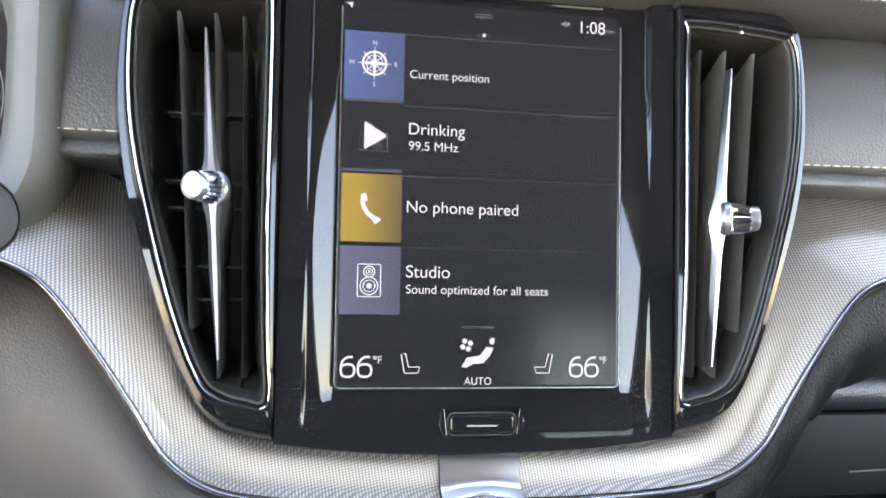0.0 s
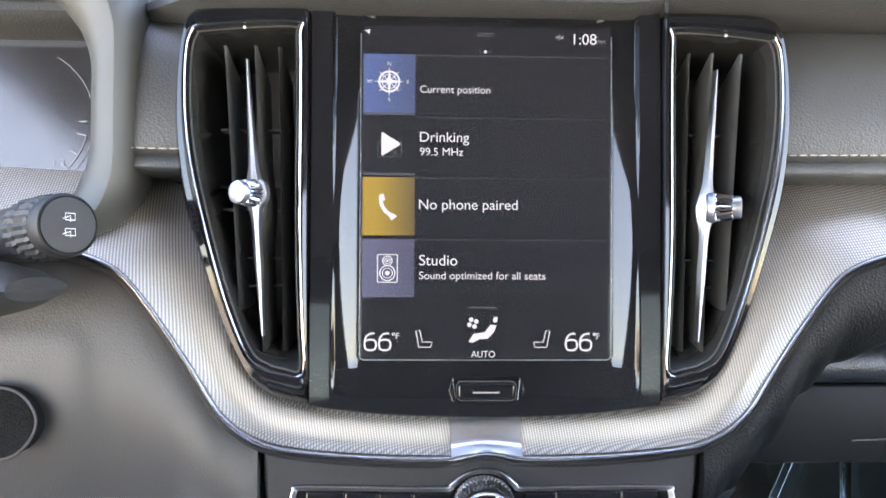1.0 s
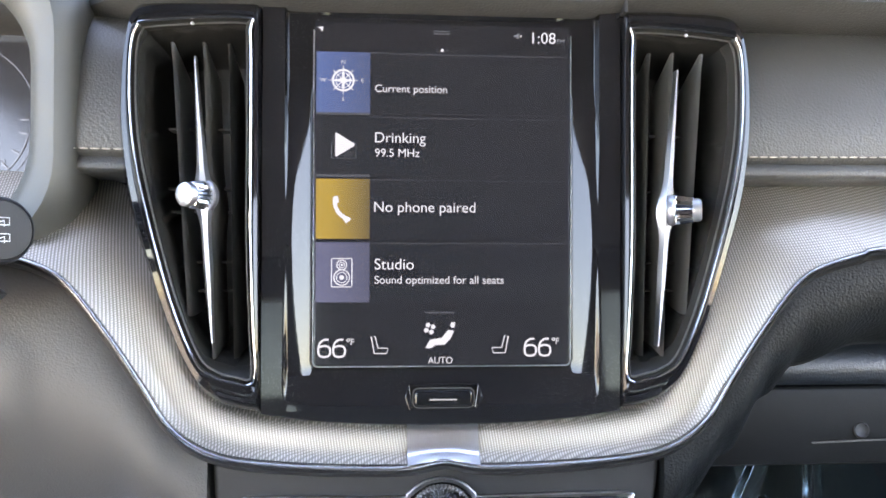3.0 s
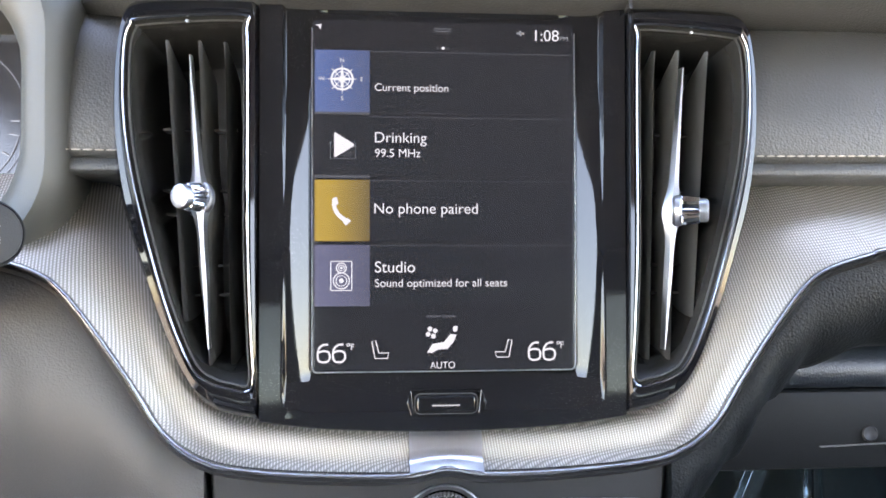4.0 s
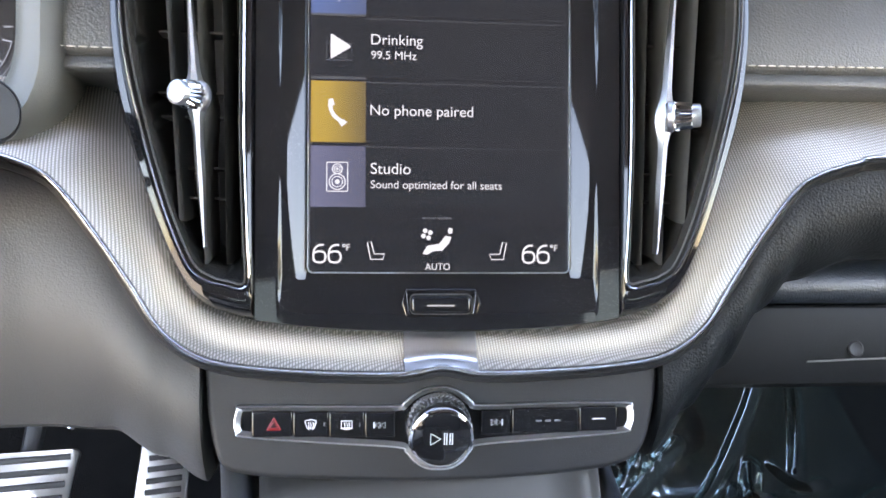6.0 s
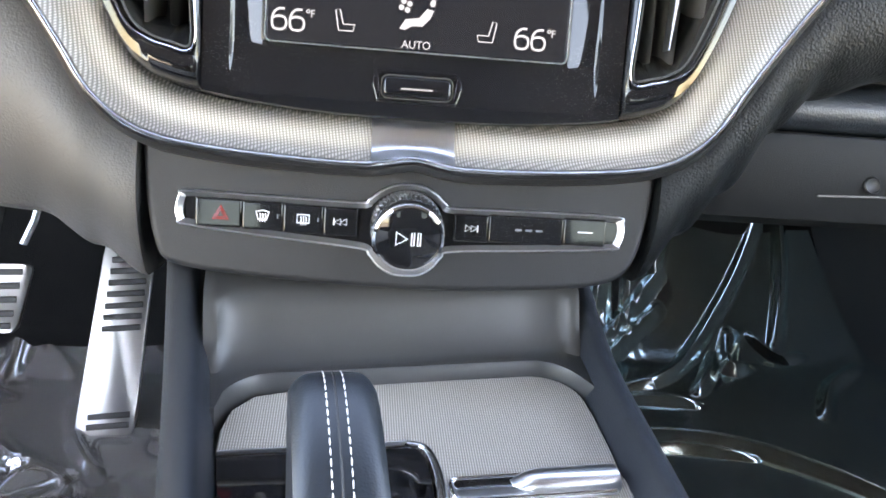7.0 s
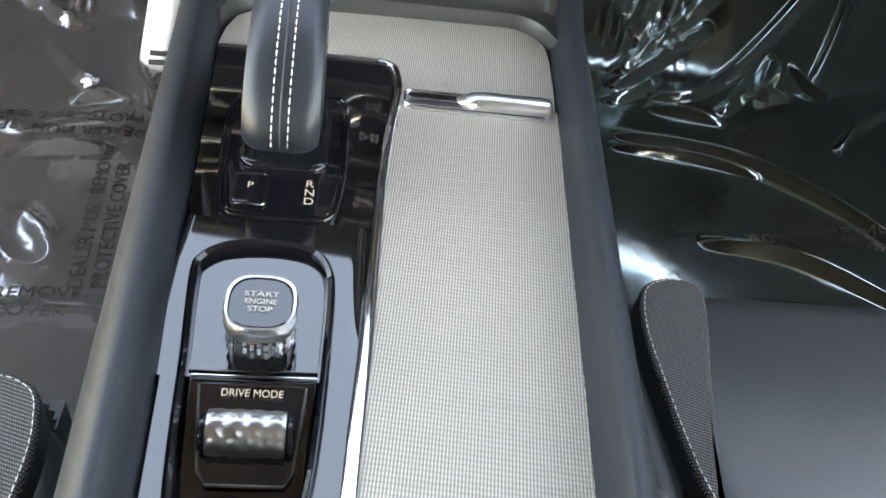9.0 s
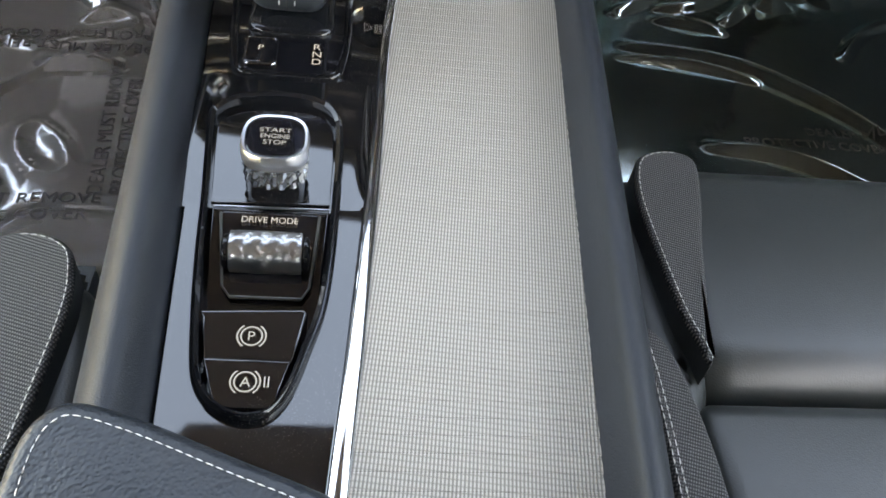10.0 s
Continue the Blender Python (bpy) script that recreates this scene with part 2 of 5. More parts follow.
def inset(outline, d):
    """Move a closed outline inwards by d."""
    n = len(outline)
    area = sum(outline[i][0] * outline[(i + 1) % n][1] - outline[(i + 1) % n][0] * outline[i][1] for i in range(n))
    s = 1 if area > 0 else -1
    out = []
    for i in range(n):
        ax, ay = outline[i - 1][0], outline[i - 1][1]
        bx, by = outline[(i + 1) % n][0], outline[(i + 1) % n][1]
        tx, ty = bx - ax, by - ay
        k = math.hypot(tx, ty) or 1
        out.append((outline[i][0] - s * d * ty / k, outline[i][1] + s * d * tx / k))
    return out


def on_dash(x, v, d):
    return Vector((x, d, v))


def on_top(x, v, d):
    return Vector((x, v, d))


def slab(outline, back, front, bevel=0.001, place=on_dash, steps=3, fan=False, crown=0.0):
    """A plate with rounded front edges; back and front are depths; crown swells the middle."""
    s = 1 if front > back else -1
    rows = [[place(x, v, back) for x, v in outline]]
    for i in range(steps + 1):
        w = i / steps * math.pi / 2
        rows.append([place(x, v, front - s * bevel * (1 - math.sin(w))) for x, v in inset(outline, bevel * (1 - math.cos(w)))])
    rows.append([place(x, v, front) for x, v in inset(outline, bevel + 0.0004)])
    if fan:
        last = rows[-1]
        mid = sum(last, Vector()) / len(last)
        out = place(0, 0, s) - place(0, 0, 0)
        rows += [[mid + (p - mid) * k + out * crown * (1 - k ** 2.4) for p in last] for k in (0.93, 0.82, 0.68, 0.52, 0.35, 0.18, 0.02)]
    bm = loft(rows, close_v=True, caps=True)
    bmesh.ops.triangulate(bm, faces=[f for f in bm.faces if len(f.verts) > 4])
    return bm


def holed(outline, hole, back, front, bevel, place=on_top):
    """A plate with rounded edges and an opening right through it."""
    bm = loft([[place(x, v, back) for x, v in outline], [place(x, v, front - bevel) for x, v in outline], [place(x, v, front) for x, v in inset(outline, bevel)], [place(x, v, front) for x, v in inset(outline, bevel + 0.0004)]], close_v=True)
    bm.verts.ensure_lookup_table()
    outer = bm.verts[-len(outline):]
    low, high = ([bm.verts.new(place(x, v, d)) for x, v in hole] for d in (back, front))
    n = len(hole)
    for k in range(n):
        bm.faces.new([low[k], low[(k + 1) % n], high[(k + 1) % n], high[k]])
    lid = [bm.edges.get([loop[k], loop[(k + 1) % len(loop)]]) for loop in (outer, high) for k in range(len(loop))]
    bmesh.ops.triangle_fill(bm, use_beauty=True, edges=lid)
    return bm


def rounded(x0, v0, x1, v1, r, n=5):
    """The outline of a rectangle with round corners."""
    out = []
    for cx, cv, a0 in ((x1 - r, v1 - r, 0), (x0 + r, v1 - r, 90), (x0 + r, v0 + r, 180), (x1 - r, v0 + r, 270)):
        for i in range(n + 1):
            a = radians(a0 + 90 * i / n)
            out.append((cx + r * math.cos(a), cv + r * math.sin(a)))
    return out


def turned(profile, centre, axis, seg=32, flutes=0, flute=0.0):
    """Turn a profile of (radius, height) about an axis."""
    axis = Vector(axis).normalized()
    q = axis.to_track_quat("Z", "Y").to_matrix()
    rows = []
    for r, h in profile:
        row = []
        for j in range(seg):
            a = 2 * math.pi * j / seg
            k = r + (flute if flutes and j % 2 else 0)
            row.append(Vector(centre) + q @ Vector((k * math.cos(a), k * math.sin(a), h)))
        rows.append(row)
    return loft(rows, close_v=True, caps=True)


def box(x0, x1, y0, y1, z0, z1, bevel=0.0):
    bm = bmesh.new()
    bmesh.ops.create_cube(bm, size=1)
    bm.transform(Matrix.Translation(((x0 + x1) / 2, (y0 + y1) / 2, (z0 + z1) / 2)) @ Matrix.Diagonal((x1 - x0, y1 - y0, z1 - z0, 1)))
    if bevel:
        bmesh.ops.bevel(bm, geom=bm.edges[:], offset=bevel, segments=2, profile=0.5, affect="EDGES")
    return bm


def join(*many):
    out = bmesh.new()
    for bm in many:
        me = bpy.data.meshes.new("join")
        bm.to_mesh(me)
        bm.free()
        out.from_mesh(me)
        bpy.data.meshes.remove(me)
    return out


def lettering(body, x, v, width=0.0, height=0.0, align="LEFT", depth=0.0):
    """Flat letters in the plane of x and z, at a given width or height; v is the base line."""
    cu = bpy.data.curves.new("letters", "FONT")
    cu.body = body
    cu.extrude = depth
    ob = bpy.data.objects.new("letters", cu)
    scene.collection.objects.link(ob)
    me = bpy.data.meshes.new_from_object(ob.evaluated_get(bpy.context.evaluated_depsgraph_get()))
    bpy.data.objects.remove(ob)
    bm = bmesh.new()
    bm.from_mesh(me)
    bpy.data.meshes.remove(me)
    xs = [w.co.x for w in bm.verts]
    ys = [w.co.y for w in bm.verts]
    sx = width / (max(xs) - min(xs)) if width else height / (max(ys) - min(ys))
    sy = height / (max(ys) - min(ys)) if height else sx
    ox = {"LEFT": min(xs), "CENTER": (min(xs) + max(xs)) / 2, "RIGHT": max(xs)}[align]
    bm.transform(Matrix(((sx, 0, 0, x - ox * sx), (0, 0, -1, 0), (0, sy, 0, v), (0, 0, 0, 1))))
    return bm


def at_depth(bm, y):
    bm.transform(Matrix.Translation((0, y, 0)))
    return bm


def flat(points, y):
    """A flat patch in the plane of x and z."""
    bm = bmesh.new()
    bm.faces.new([bm.verts.new((x, y, v)) for x, v in points])
    bmesh.ops.triangulate(bm, faces=bm.faces[:])
    return bm


def stroke(points, w, y, closed=False):
    """A thin flat-bodied line in the plane of x and z."""
    return tube([(x, y, v) for x, v in points], w / 2, 0.00008, closed=closed, up=(0, 1, 0), sides=4)


def ring(cx, cv, r, w, y, a0=0, a1=360, n=28):
    full = a1 - a0 >= 360
    pts = [(cx + r * math.cos(radians(a0 + (a1 - a0) * i / (n if full else n - 1))), cv + r * math.sin(radians(a0 + (a1 - a0) * i / (n if full else n - 1)))) for i in range(n)]
    return stroke(pts, w, y, closed=full)


def disc(cx, cv, r, y, n=20):
    return flat([(cx + r * math.cos(2 * math.pi * i / n), cv + r * math.sin(2 * math.pi * i / n)) for i in range(n)], y)


def stitches(path, length, gap, r, up):
    """Short raised thread stitches along a path."""
    path = [Vector(p) for p in path]
    out = bmesh.new()
    left, on = 0.0, True
    pieces, cur = [], [path[0]]
    for a, b in zip(path, path[1:]):
        d = (b - a).length
        done = 0.0
        while done < d - 1e-9:
            want = (length if on else gap) - left
            step = min(want, d - done)
            done += step
            left += step
            p = a.lerp(b, done / d)
            if on:
                cur.append(p)
            if left >= (length if on else gap) - 1e-9:
                if on and len(cur) > 1:
                    pieces.append((cur[0], cur[-1]))
                on, left, cur = not on, 0.0, [p]
    for a, b in pieces:
        mid = (a + b) / 2 + Vector(up) * r * 0.5
        one = tube([a, a.lerp(mid, 0.5), mid, mid.lerp(b, 0.5), b], r, r * 0.8, up=up, sides=5, taper=lambda s: 0.45 + 0.55 * math.sin(math.pi * s))
        me = bpy.data.meshes.new("s")
        one.to_mesh(me)
        one.free()
        out.from_mesh(me)
        bpy.data.meshes.remove(me)
    return out


# ---- setting: ground, cabin shell ----
ground = part("ground", box(-400, 400, -400, 400, -0.75, -0.65), GROUND_MAT, None, smooth=False)
tagged(ground, "beige sunlit concrete ground round the car", "ground", kind="structure")
floor = part("floor", loft([[Vector((x, y, z)) for x in (-0.78, 0.78)] for y, z in ((-1.7, 0.19), (0.42, 0.19), (0.52, 0.22), (0.72, 0.42), (0.80, 0.62))]), CARPET, None, m=CON)
tagged(floor, "black carpeted cabin floor rising to the toe board", "floor", kind="structure")
firewall = part("wall_front", box(-0.78, 0.78, 0.80, 0.83, 0.3, 0.93), CARPET, None, m=CON, smooth=False)
tagged(firewall, "black bulkhead behind the dashboard", "wall", kind="structure")
# Unseen sides: the sill heights set how much outside light comes in.
for side, nm in ((-1, "wall_left"), (1, "wall_right")):
    x0, x1 = sorted((side * 0.74, side * 0.80))
    sill, front = (0.45, 0.35) if side < 0 else (0.67, 0.38)
    shell = join(box(x0, x1, -1.7, -1.5, 0.1, 1.24), box(x0, x1, -1.5, front, 0.1, sill), box(x0, x1, front, 0.83, 0.1, 0.90))
    tagged(part(nm, shell, HARD, None, m=CON, smooth=False), "unseen dark cabin side with an opening sized for light", "wall", kind="structure")
# Two unseen panes, added only to be mirrored in the fascia bands.
PANES = ((-0.60, -0.44), (0.36, 0.58))
rear = [box(-0.8, 0.8, -1.73, -1.7, 0.1, 0.86), box(-0.8, 0.8, -1.73, -1.7, 1.12, 1.27)]
for x0, x1 in ((-0.8, PANES[0][0]), (PANES[0][1], PANES[1][0]), (PANES[1][1], 0.8)):
    rear.append(box(x0, x1, -1.73, -1.7, 0.86, 1.12))
tagged(part("wall_rear", join(*rear), HARD, None, m=CON, smooth=False), "unseen dark rear wall with two openings added for reflections", "wall", kind="structure")
for k, (x0, x1) in enumerate(PANES):
    pane = part("window_%d" % (k + 1), box(x0 + 0.002, x1 - 0.002, -1.718, -1.712, 0.862, 1.118), TINTED, None, m=CON, smooth=False)
    pane.visible_shadow = False
    tagged(pane, "unseen tinted pane added for reflections in the fascia", "window", kind="structure")
# Unseen roof; the forward middle piece is added to block sky over the stack.
roof = slab([(-0.8, -1.73), (0.8, -1.73), (0.8, -0.21), (0.20, -0.21), (0.16, 0.00), (0.13, 0.04), (-0.20, 0.04), (-0.23, 0.00), (-0.27, -0.21), (-0.8, -0.21)], 1.24, 1.27, 0.002, on_top)
tagged(part("ceiling", roof, HEADLINER, None, m=CON, smooth=False), "unseen charcoal headliner with a centre panel added to shade the dash", "ceiling", kind="structure")

# ---- dashboard ----
dashboard = thing("dashboard", (0, 0.1, 0.85), "charcoal dashboard with grained leather panels and pale stitching", "dashboard")


rows = []
for i in range(41):
    x = -0.79 + 1.58 * i / 40
    z = 0.857 + (0.004 if x > 0.098 else 0.0)
    b = 0.034 if x < -0.192 else 0.0
    rows.append([Vector((x, 0.03 + b, z - 0.008)), Vector((x, -0.006 + b, z - 0.004)), Vector((x, -0.013 + b, z + 0.001)), Vector((x, -0.012 + b, z + 0.006)), Vector((x, b, z + 0.010)),
                 Vector((x, 0.036 + 0.2 * b, 0.892)), Vector((x, 0.262, 1.005)), Vector((x, 0.73, 1.157))])
part("top_pad", loft(rows), LEATHER, dashboard, "grained charcoal dash top with a rolled front edge", DASH)
part("top_stitching", stitches([(0.10 + 0.012 * i, -0.0135, 0.8625 + 0.0001 * i) for i in range(50)], 0.0042, 0.0016, 0.0006, (0, -1, 0)), THREAD, dashboard, "row of pale stitches", DASH)
part("pad_piping", join(tube([(0.10, -0.0120, 0.8665), (0.3, -0.0120, 0.8670), (0.7, -0.0120, 0.8675)], 0.0013, sides=6, up=(0, 1, 0)), box(0.0975, 0.0995, -0.0125, 0.0, 0.853, 0.868)), DARK, dashboard, m=DASH)

part("pad_seam", tube([(-0.1000, -0.0128, 0.858), (-0.1005, -0.0125, 0.863), (-0.0990, 0.0005, 0.8685), (-0.0960, 0.036, 0.8935)], 0.0010, sides=6, up=(1, 0, 0)), DARK, dashboard, m=DASH)
part("pad_seam", tube([(0.0985, 0.0, 0.8705), (0.0975, 0.010, 0.8755), (0.0950, 0.036, 0.8935)], 0.0012, sides=6, up=(1, 0, 0)), DARK, dashboard, m=DASH)
part("speaker_grille", loft([[Vector((x, y, z + 0.0008)) for x in (-0.086 + w, -0.04, 0.0, 0.05, 0.091 - w)] for y, z, w in ((0.0085, 0.8725, 0.0), (0.0092, 0.8734, 0.0), (0.020, 0.8809, 0.004), (0.036, 0.892, 0.009))]), GRILLE, dashboard, "perforated speaker grille", DASH)


def leather_panel(x0, x1, name, n):
    rs = []
    for i in range(n + 1):
        x = x0 + (x1 - x0) * i / n
        lift = 0.03 * max(0, abs(x) - 0.17) * 0.35
        seam = 0.7735 + lift
        rs.append([Vector((x, d, v)) for v, d in ((0.853, 0.022), (0.842, 0.012), (0.825, 0.006), (0.80, 0.003), (seam + 0.004, 0.002), (seam + 0.001, 0.0028), (seam - 0.0008, 0.0050), (seam - 0.003, 0.0034),
                                                  (seam - 0.007, 0.003), (0.7655 + lift * 0.6, 0.0035), (0.7640 + lift * 0.6, 0.0060), (0.762, 0.045))])
    part(name, loft(rs), LEATHER, dashboard, "grained leather panel with a stitched seam", DASH)
    part("seam_stitching", stitches([(x0 + (x1 - x0) * i / 30, 0.0008, 0.7763 + 0.0105 * max(0, abs(x0 + (x1 - x0) * i / 30) - 0.17)) for i in range(31)], 0.0046, 0.0013, 0.00045, (0, -1, 0)), SAND_THREAD, dashboard, "pale stitches", DASH)


leather_panel(0.168, 0.75, "passenger_panel", 24)
leather_panel(-0.200, -0.170, "driver_panel", 4)

# textured aluminium decor, running from wing to wing under the stack
INNER = [(0, 0.629), (0.045, 0.629), (0.093, 0.633), (0.12, 0.641), (0.1335, 0.657), (0.146, 0.684), (0.158, 0.719), (0.167, 0.748), (0.180, 0.760), (0.198, 0.7645), (0.235, 0.767), (0.42, 0.774), (0.75, 0.78)]
OUTER = [(0, 0.6085), (0.045, 0.6085), (0.094, 0.6115), (0.1235, 0.6175), (0.144, 0.632), (0.159, 0.655), (0.175, 0.679), (0.1935, 0.7035), (0.2075, 0.7145), (0.232, 0.7225), (0.26, 0.727), (0.42, 0.733), (0.75, 0.74)]


def mirrored(half):
    return [(-x, v) for x, v in half[:0:-1]] + list(half)


def shrink(p):
    return Vector((p[0], p[1], 0))


inner = spline([shrink(p) for p in mirrored(INNER)], 900)
outer = spline([shrink(p) for p in mirrored(OUTER)], 900)
decor = thing("decor_trim", (0, 0, 0.60), "fine-textured brushed aluminium trim with a polished lower edge", "trim")


def decor_row(a, b):
    """From the inner edge, a shallow scoop that flares out to the polished edge; on the wings it lies back."""
    row = []
    f = max(0, min(1, (abs(b.x) - 0.15) / 0.06))
    back = 0.034 * f * f * (3 - 2 * f)
    scoop = (0.0090, 0.0030, 0.0010, 0.0002, -0.0002, -0.0008, -0.0026, -0.0070)
    wing = (0.0016, 0.0012, 0.0007, -0.0002, -0.0018, -0.0040, -0.0064, -0.0090)
    for s, d0, d1 in zip((0, 0.12, 0.28, 0.45, 0.6, 0.75, 0.88, 1.0), scoop, wing):
        p = a.lerp(b, s)
        row.append(Vector((p.x, d0 + (d1 - d0) * f + back * (1 - s) ** 1.3, p.y)))
    return row


decor_rows = [decor_row(a, b) for a, b in zip(inner, outer)]
left_rows = [r for r in decor_rows if r[-1].x < -0.0195]
right_rows = [r for r in decor_rows if r[-1].x > 0.0195]
mid_rows = [r for r in decor_rows if -0.024 < r[-1].x < 0.024]
part("trim_insert", loft(left_rows), DECOR, decor, "silver diagonal-knurled insert", DASH)
part("trim_insert", loft(right_rows), DECOR, decor, "silver diagonal-knurled insert", DASH)
edge = [Vector((r[-1].x, -0.0092, r[-1].z - 0.0016 + (0.0035 * math.exp(-(r[-1].x / 0.013) ** 2)))) for r in decor_rows]
part("polished_edge", tube(edge, 0.0015, 0.0026, up=(0, 1, 0), sides=12), EDGE_METAL, decor, "polished chrome lower edge", DASH)
part("edge_backing", tube([Vector((p.x, 0.0, p.z - 0.0028)) for p in edge], 0.0035, 0.010, up=(0, 1, 0), sides=8), DARK, decor, m=DASH)
clasp = []
for i in range(13):
    x = -0.0195 + 0.039 * i / 12
    k = 1 - (x / 0.0195) ** 2
    w = 0.0008 * k
    clasp.append([Vector((x, d - 0.0015, v + 0.0025 * k * s)) for v, d, s in ((0.632, 0.0088, 0), (0.628, 0.0032 - w, 0), (0.6225, 0.0010 - w, 0), (0.6185, 0.0000 - w, 0.3), (0.6142, -0.0012 - w, 0.7), (0.6112, -0.0048 - w, 1), (0.6093, -0.0080 - w, 1), (0.6082, -0.0100, 1))])
part("centre_clasp", loft(clasp), SATIN, decor, "smooth satin metal tongue over the trim", DASH)

# ---- centre stack: piano black fascia with the screen recess ----
stack = thing("centre_stack", (0, 0, 0.63), "glossy piano-black centre stack with dusty fingerprints", "centre stack")


def stack_bottom(x):
    return 0.629 + 0.0065 * (abs(x) / 0.0975) ** 2.6


def ease(t):
    t = max(0.0, min(1.0, t))
    return t * t * (3 - 2 * t)


def fascia_depth(x, v):
    """The screen lies in a shallow hollow: a lens-shaped scoop beside it, a gentle slope out to a crest, and a soft ramp below it."""
    d = max(0.0, abs(x) - 0.0708)
    f = max(0.0, min(1.0, (0.812 - v) / 0.158))
    scoop = 0.0002 + 0.0112 * math.sin(math.pi * min(1.0, f ** 0.85 * 0.86)) ** 0.8
    u = min(1.0, d / scoop)
    side = 0.0044 * scoop / 0.0112 * (u - 0.12 * u * u) / 0.88 + 0.0012 * min(1.0, d / 0.0148)
    low = ease((0.6592 - v) / 0.0215)
    full = 0.0060
    side += (full - side) * ease((d - 0.0132) / 0.0018)
    drop = full * (1 - (1 - side / full) * (1 - low))
    top = max(0.0, min(1, (v - 0.8475) / 0.010))
    return 0.0015 - drop - 0.004 * top ** 2 * (1 if abs(x) < 0.0712 else 0.0)


rows = []
half = [0.0712 * i / 12 for i in range(13)] + [0.0712 + 0.0263 * i / 40 for i in range(1, 41)]
for j in range(91):
    s = j / 90
    row = [Vector((x, fascia_depth(x, v), v)) for x in [-q for q in half[:0:-1]] + half for v in [stack_bottom(x) + (0.8565 - stack_bottom(x)) * s]]
    rows.append([Vector((-0.0977, 0.02, row[0].z))] + row + [Vector((0.0977, 0.02, row[-1].z))])
rows.insert(0, [Vector((p.x, p.y + 0.0012, p.z - 0.0008)) for p in rows[0]])
rows.insert(0, [Vector((p.x, 0.03, p.z - 0.001)) for p in rows[0]])
part("fascia", loft(rows), PIANO, stack, "piano-black fascia with scooped sides", DASH)

# home button in a hexagonal pocket
FACE = DASH @ Matrix.Translation((0, 0.002, 0))
pocket = [(-0.0205, 0.6435), (-0.0185, 0.6505), (0.0185, 0.6505), (0.0212, 0.6435), (0.0185, 0.6365), (-0.0185, 0.6365)]
part("button_pocket", tube([(x, -0.0066, v) for x, v in pocket], 0.0006, 0.0004, closed=True, sides=6), PIANO, stack, m=FACE)
home = part("home_button", slab(rounded(-0.0158, 0.6385, 0.0158, 0.6475, 0.0025), 0.004, -0.0078, 0.0012), PIANO, stack, "flat black home button", FACE)
part("button_bar", flat([(-0.0076, 0.6419), (0.0072, 0.6419), (0.0072, 0.6427), (-0.0076, 0.6427)], -0.00795), lit("bar_glow", (0.8, 0.8, 0.8), 0.8), home, "white lit bar", FACE)
part("button_rim", tube([(x, -0.0062, v) for x, v in rounded(-0.0166, 0.6377, 0.0166, 0.6483, 0.0031)], 0.00035, closed=True, sides=6), VANE, home, m=FACE)
for sgn in (-1, 1):
    part("pocket_facet", slab([(sgn * 0.0170, 0.6380), (sgn * 0.0185, 0.6502), (sgn * 0.0208, 0.6438), (sgn * 0.0187, 0.6368)], 0.004, -0.0072, 0.0004), GLASS_BLACK, home, m=FACE, smooth=False)

# ---- touchscreen ----
screen = thing("touchscreen", (0, 0, 0.66), "portrait touchscreen lit with a dark four-tile home menu", "touchscreen")
Y0 = -0.0002
display = part("display", slab(rounded(-0.0700, 0.6602, 0.0700, 0.8470, 0.0016), 0.006, Y0, 0.0003), lit("display_dark", (0.010, 0.011, 0.015)), screen, "dark display glass", DASH)
uline = [(-0.0706, 0.842 - 0.0295 * i) for i in range(6)] + [(-0.0706, 0.6625), (-0.0700, 0.6605), (-0.0684, 0.6597), (-0.035, 0.6596), (0, 0.6596), (0.035, 0.6596), (0.0684, 0.6597), (0.0700, 0.6605), (0.0706, 0.6625)] + [(0.0706, 0.6945 + 0.0295 * i) for i in range(6)]
part("bezel_line", tube([(x, -0.0004, v) for x, v in uline], 0.00035, 0.0006, sides=6), SATIN, screen, "thin chrome line round the display", DASH)

TILE_DARK = lit("tile_dark", (0.014, 0.016, 0.021))
TILE_LINE = lit("tile_line", (0.07, 0.075, 0.085))
INK = lit("display_white", (0.90, 0.88, 0.90), 1.0)
INK_DIM = lit("display_grey", (0.28, 0.29, 0.31), 1.0)
INK_FAINT = lit("display_faint", (0.09, 0.095, 0.105), 1.0)
BLUE = lit("tile_blue", (0.105, 0.165, 0.36), 1.0, (-0.069, -0.030, (0.075, 0.095, 0.165)))
GOLD = lit("tile_gold", (0.50, 0.33, 0.055), 1.0, (-0.062, -0.036, (0.10, 0.08, 0.05)))
VIOLET = lit("tile_violet", (0.155, 0.16, 0.25), 1.0, (-0.069, -0.030, (0.085, 0.09, 0.13)))
Y1, Y2, Y3 = Y0 - 0.0003, Y0 - 0.0006, Y0 - 0.0009
TILES = ((0.8305, 0.7975, BLUE), (0.7955, 0.7640, TILE_DARK), (0.7615, 0.7290, GOLD), (0.7270, 0.6945, VIOLET))


def rect(x0, v0, x1, v1, y):
    return flat([(x0, v0), (x1, v0), (x1, v1), (x0, v1)], y)


tiles = []
for top, low, tint in TILES:
    t = part("menu_tile", rect(-0.0692, low, 0.0686, top, Y1), TILE_DARK, display, m=DASH)
    part("tile_icon_field", rect(-0.0692, low, -0.0402, top, Y2), tint, t, m=DASH)
    part("tile_edge", rect(-0.0402, top - 0.0006, 0.0686, top, Y2), TILE_LINE, t, m=DASH)
    tiles.append(t)
part("tile_shade", rect(-0.0692, 0.7962, -0.0402, 0.7976, Y2), INK_FAINT, tiles[1], m=DASH)
part("tile_shade", rect(-0.0692, 0.7625, -0.0402, 0.7640, Y2), INK_FAINT, tiles[1], m=DASH)

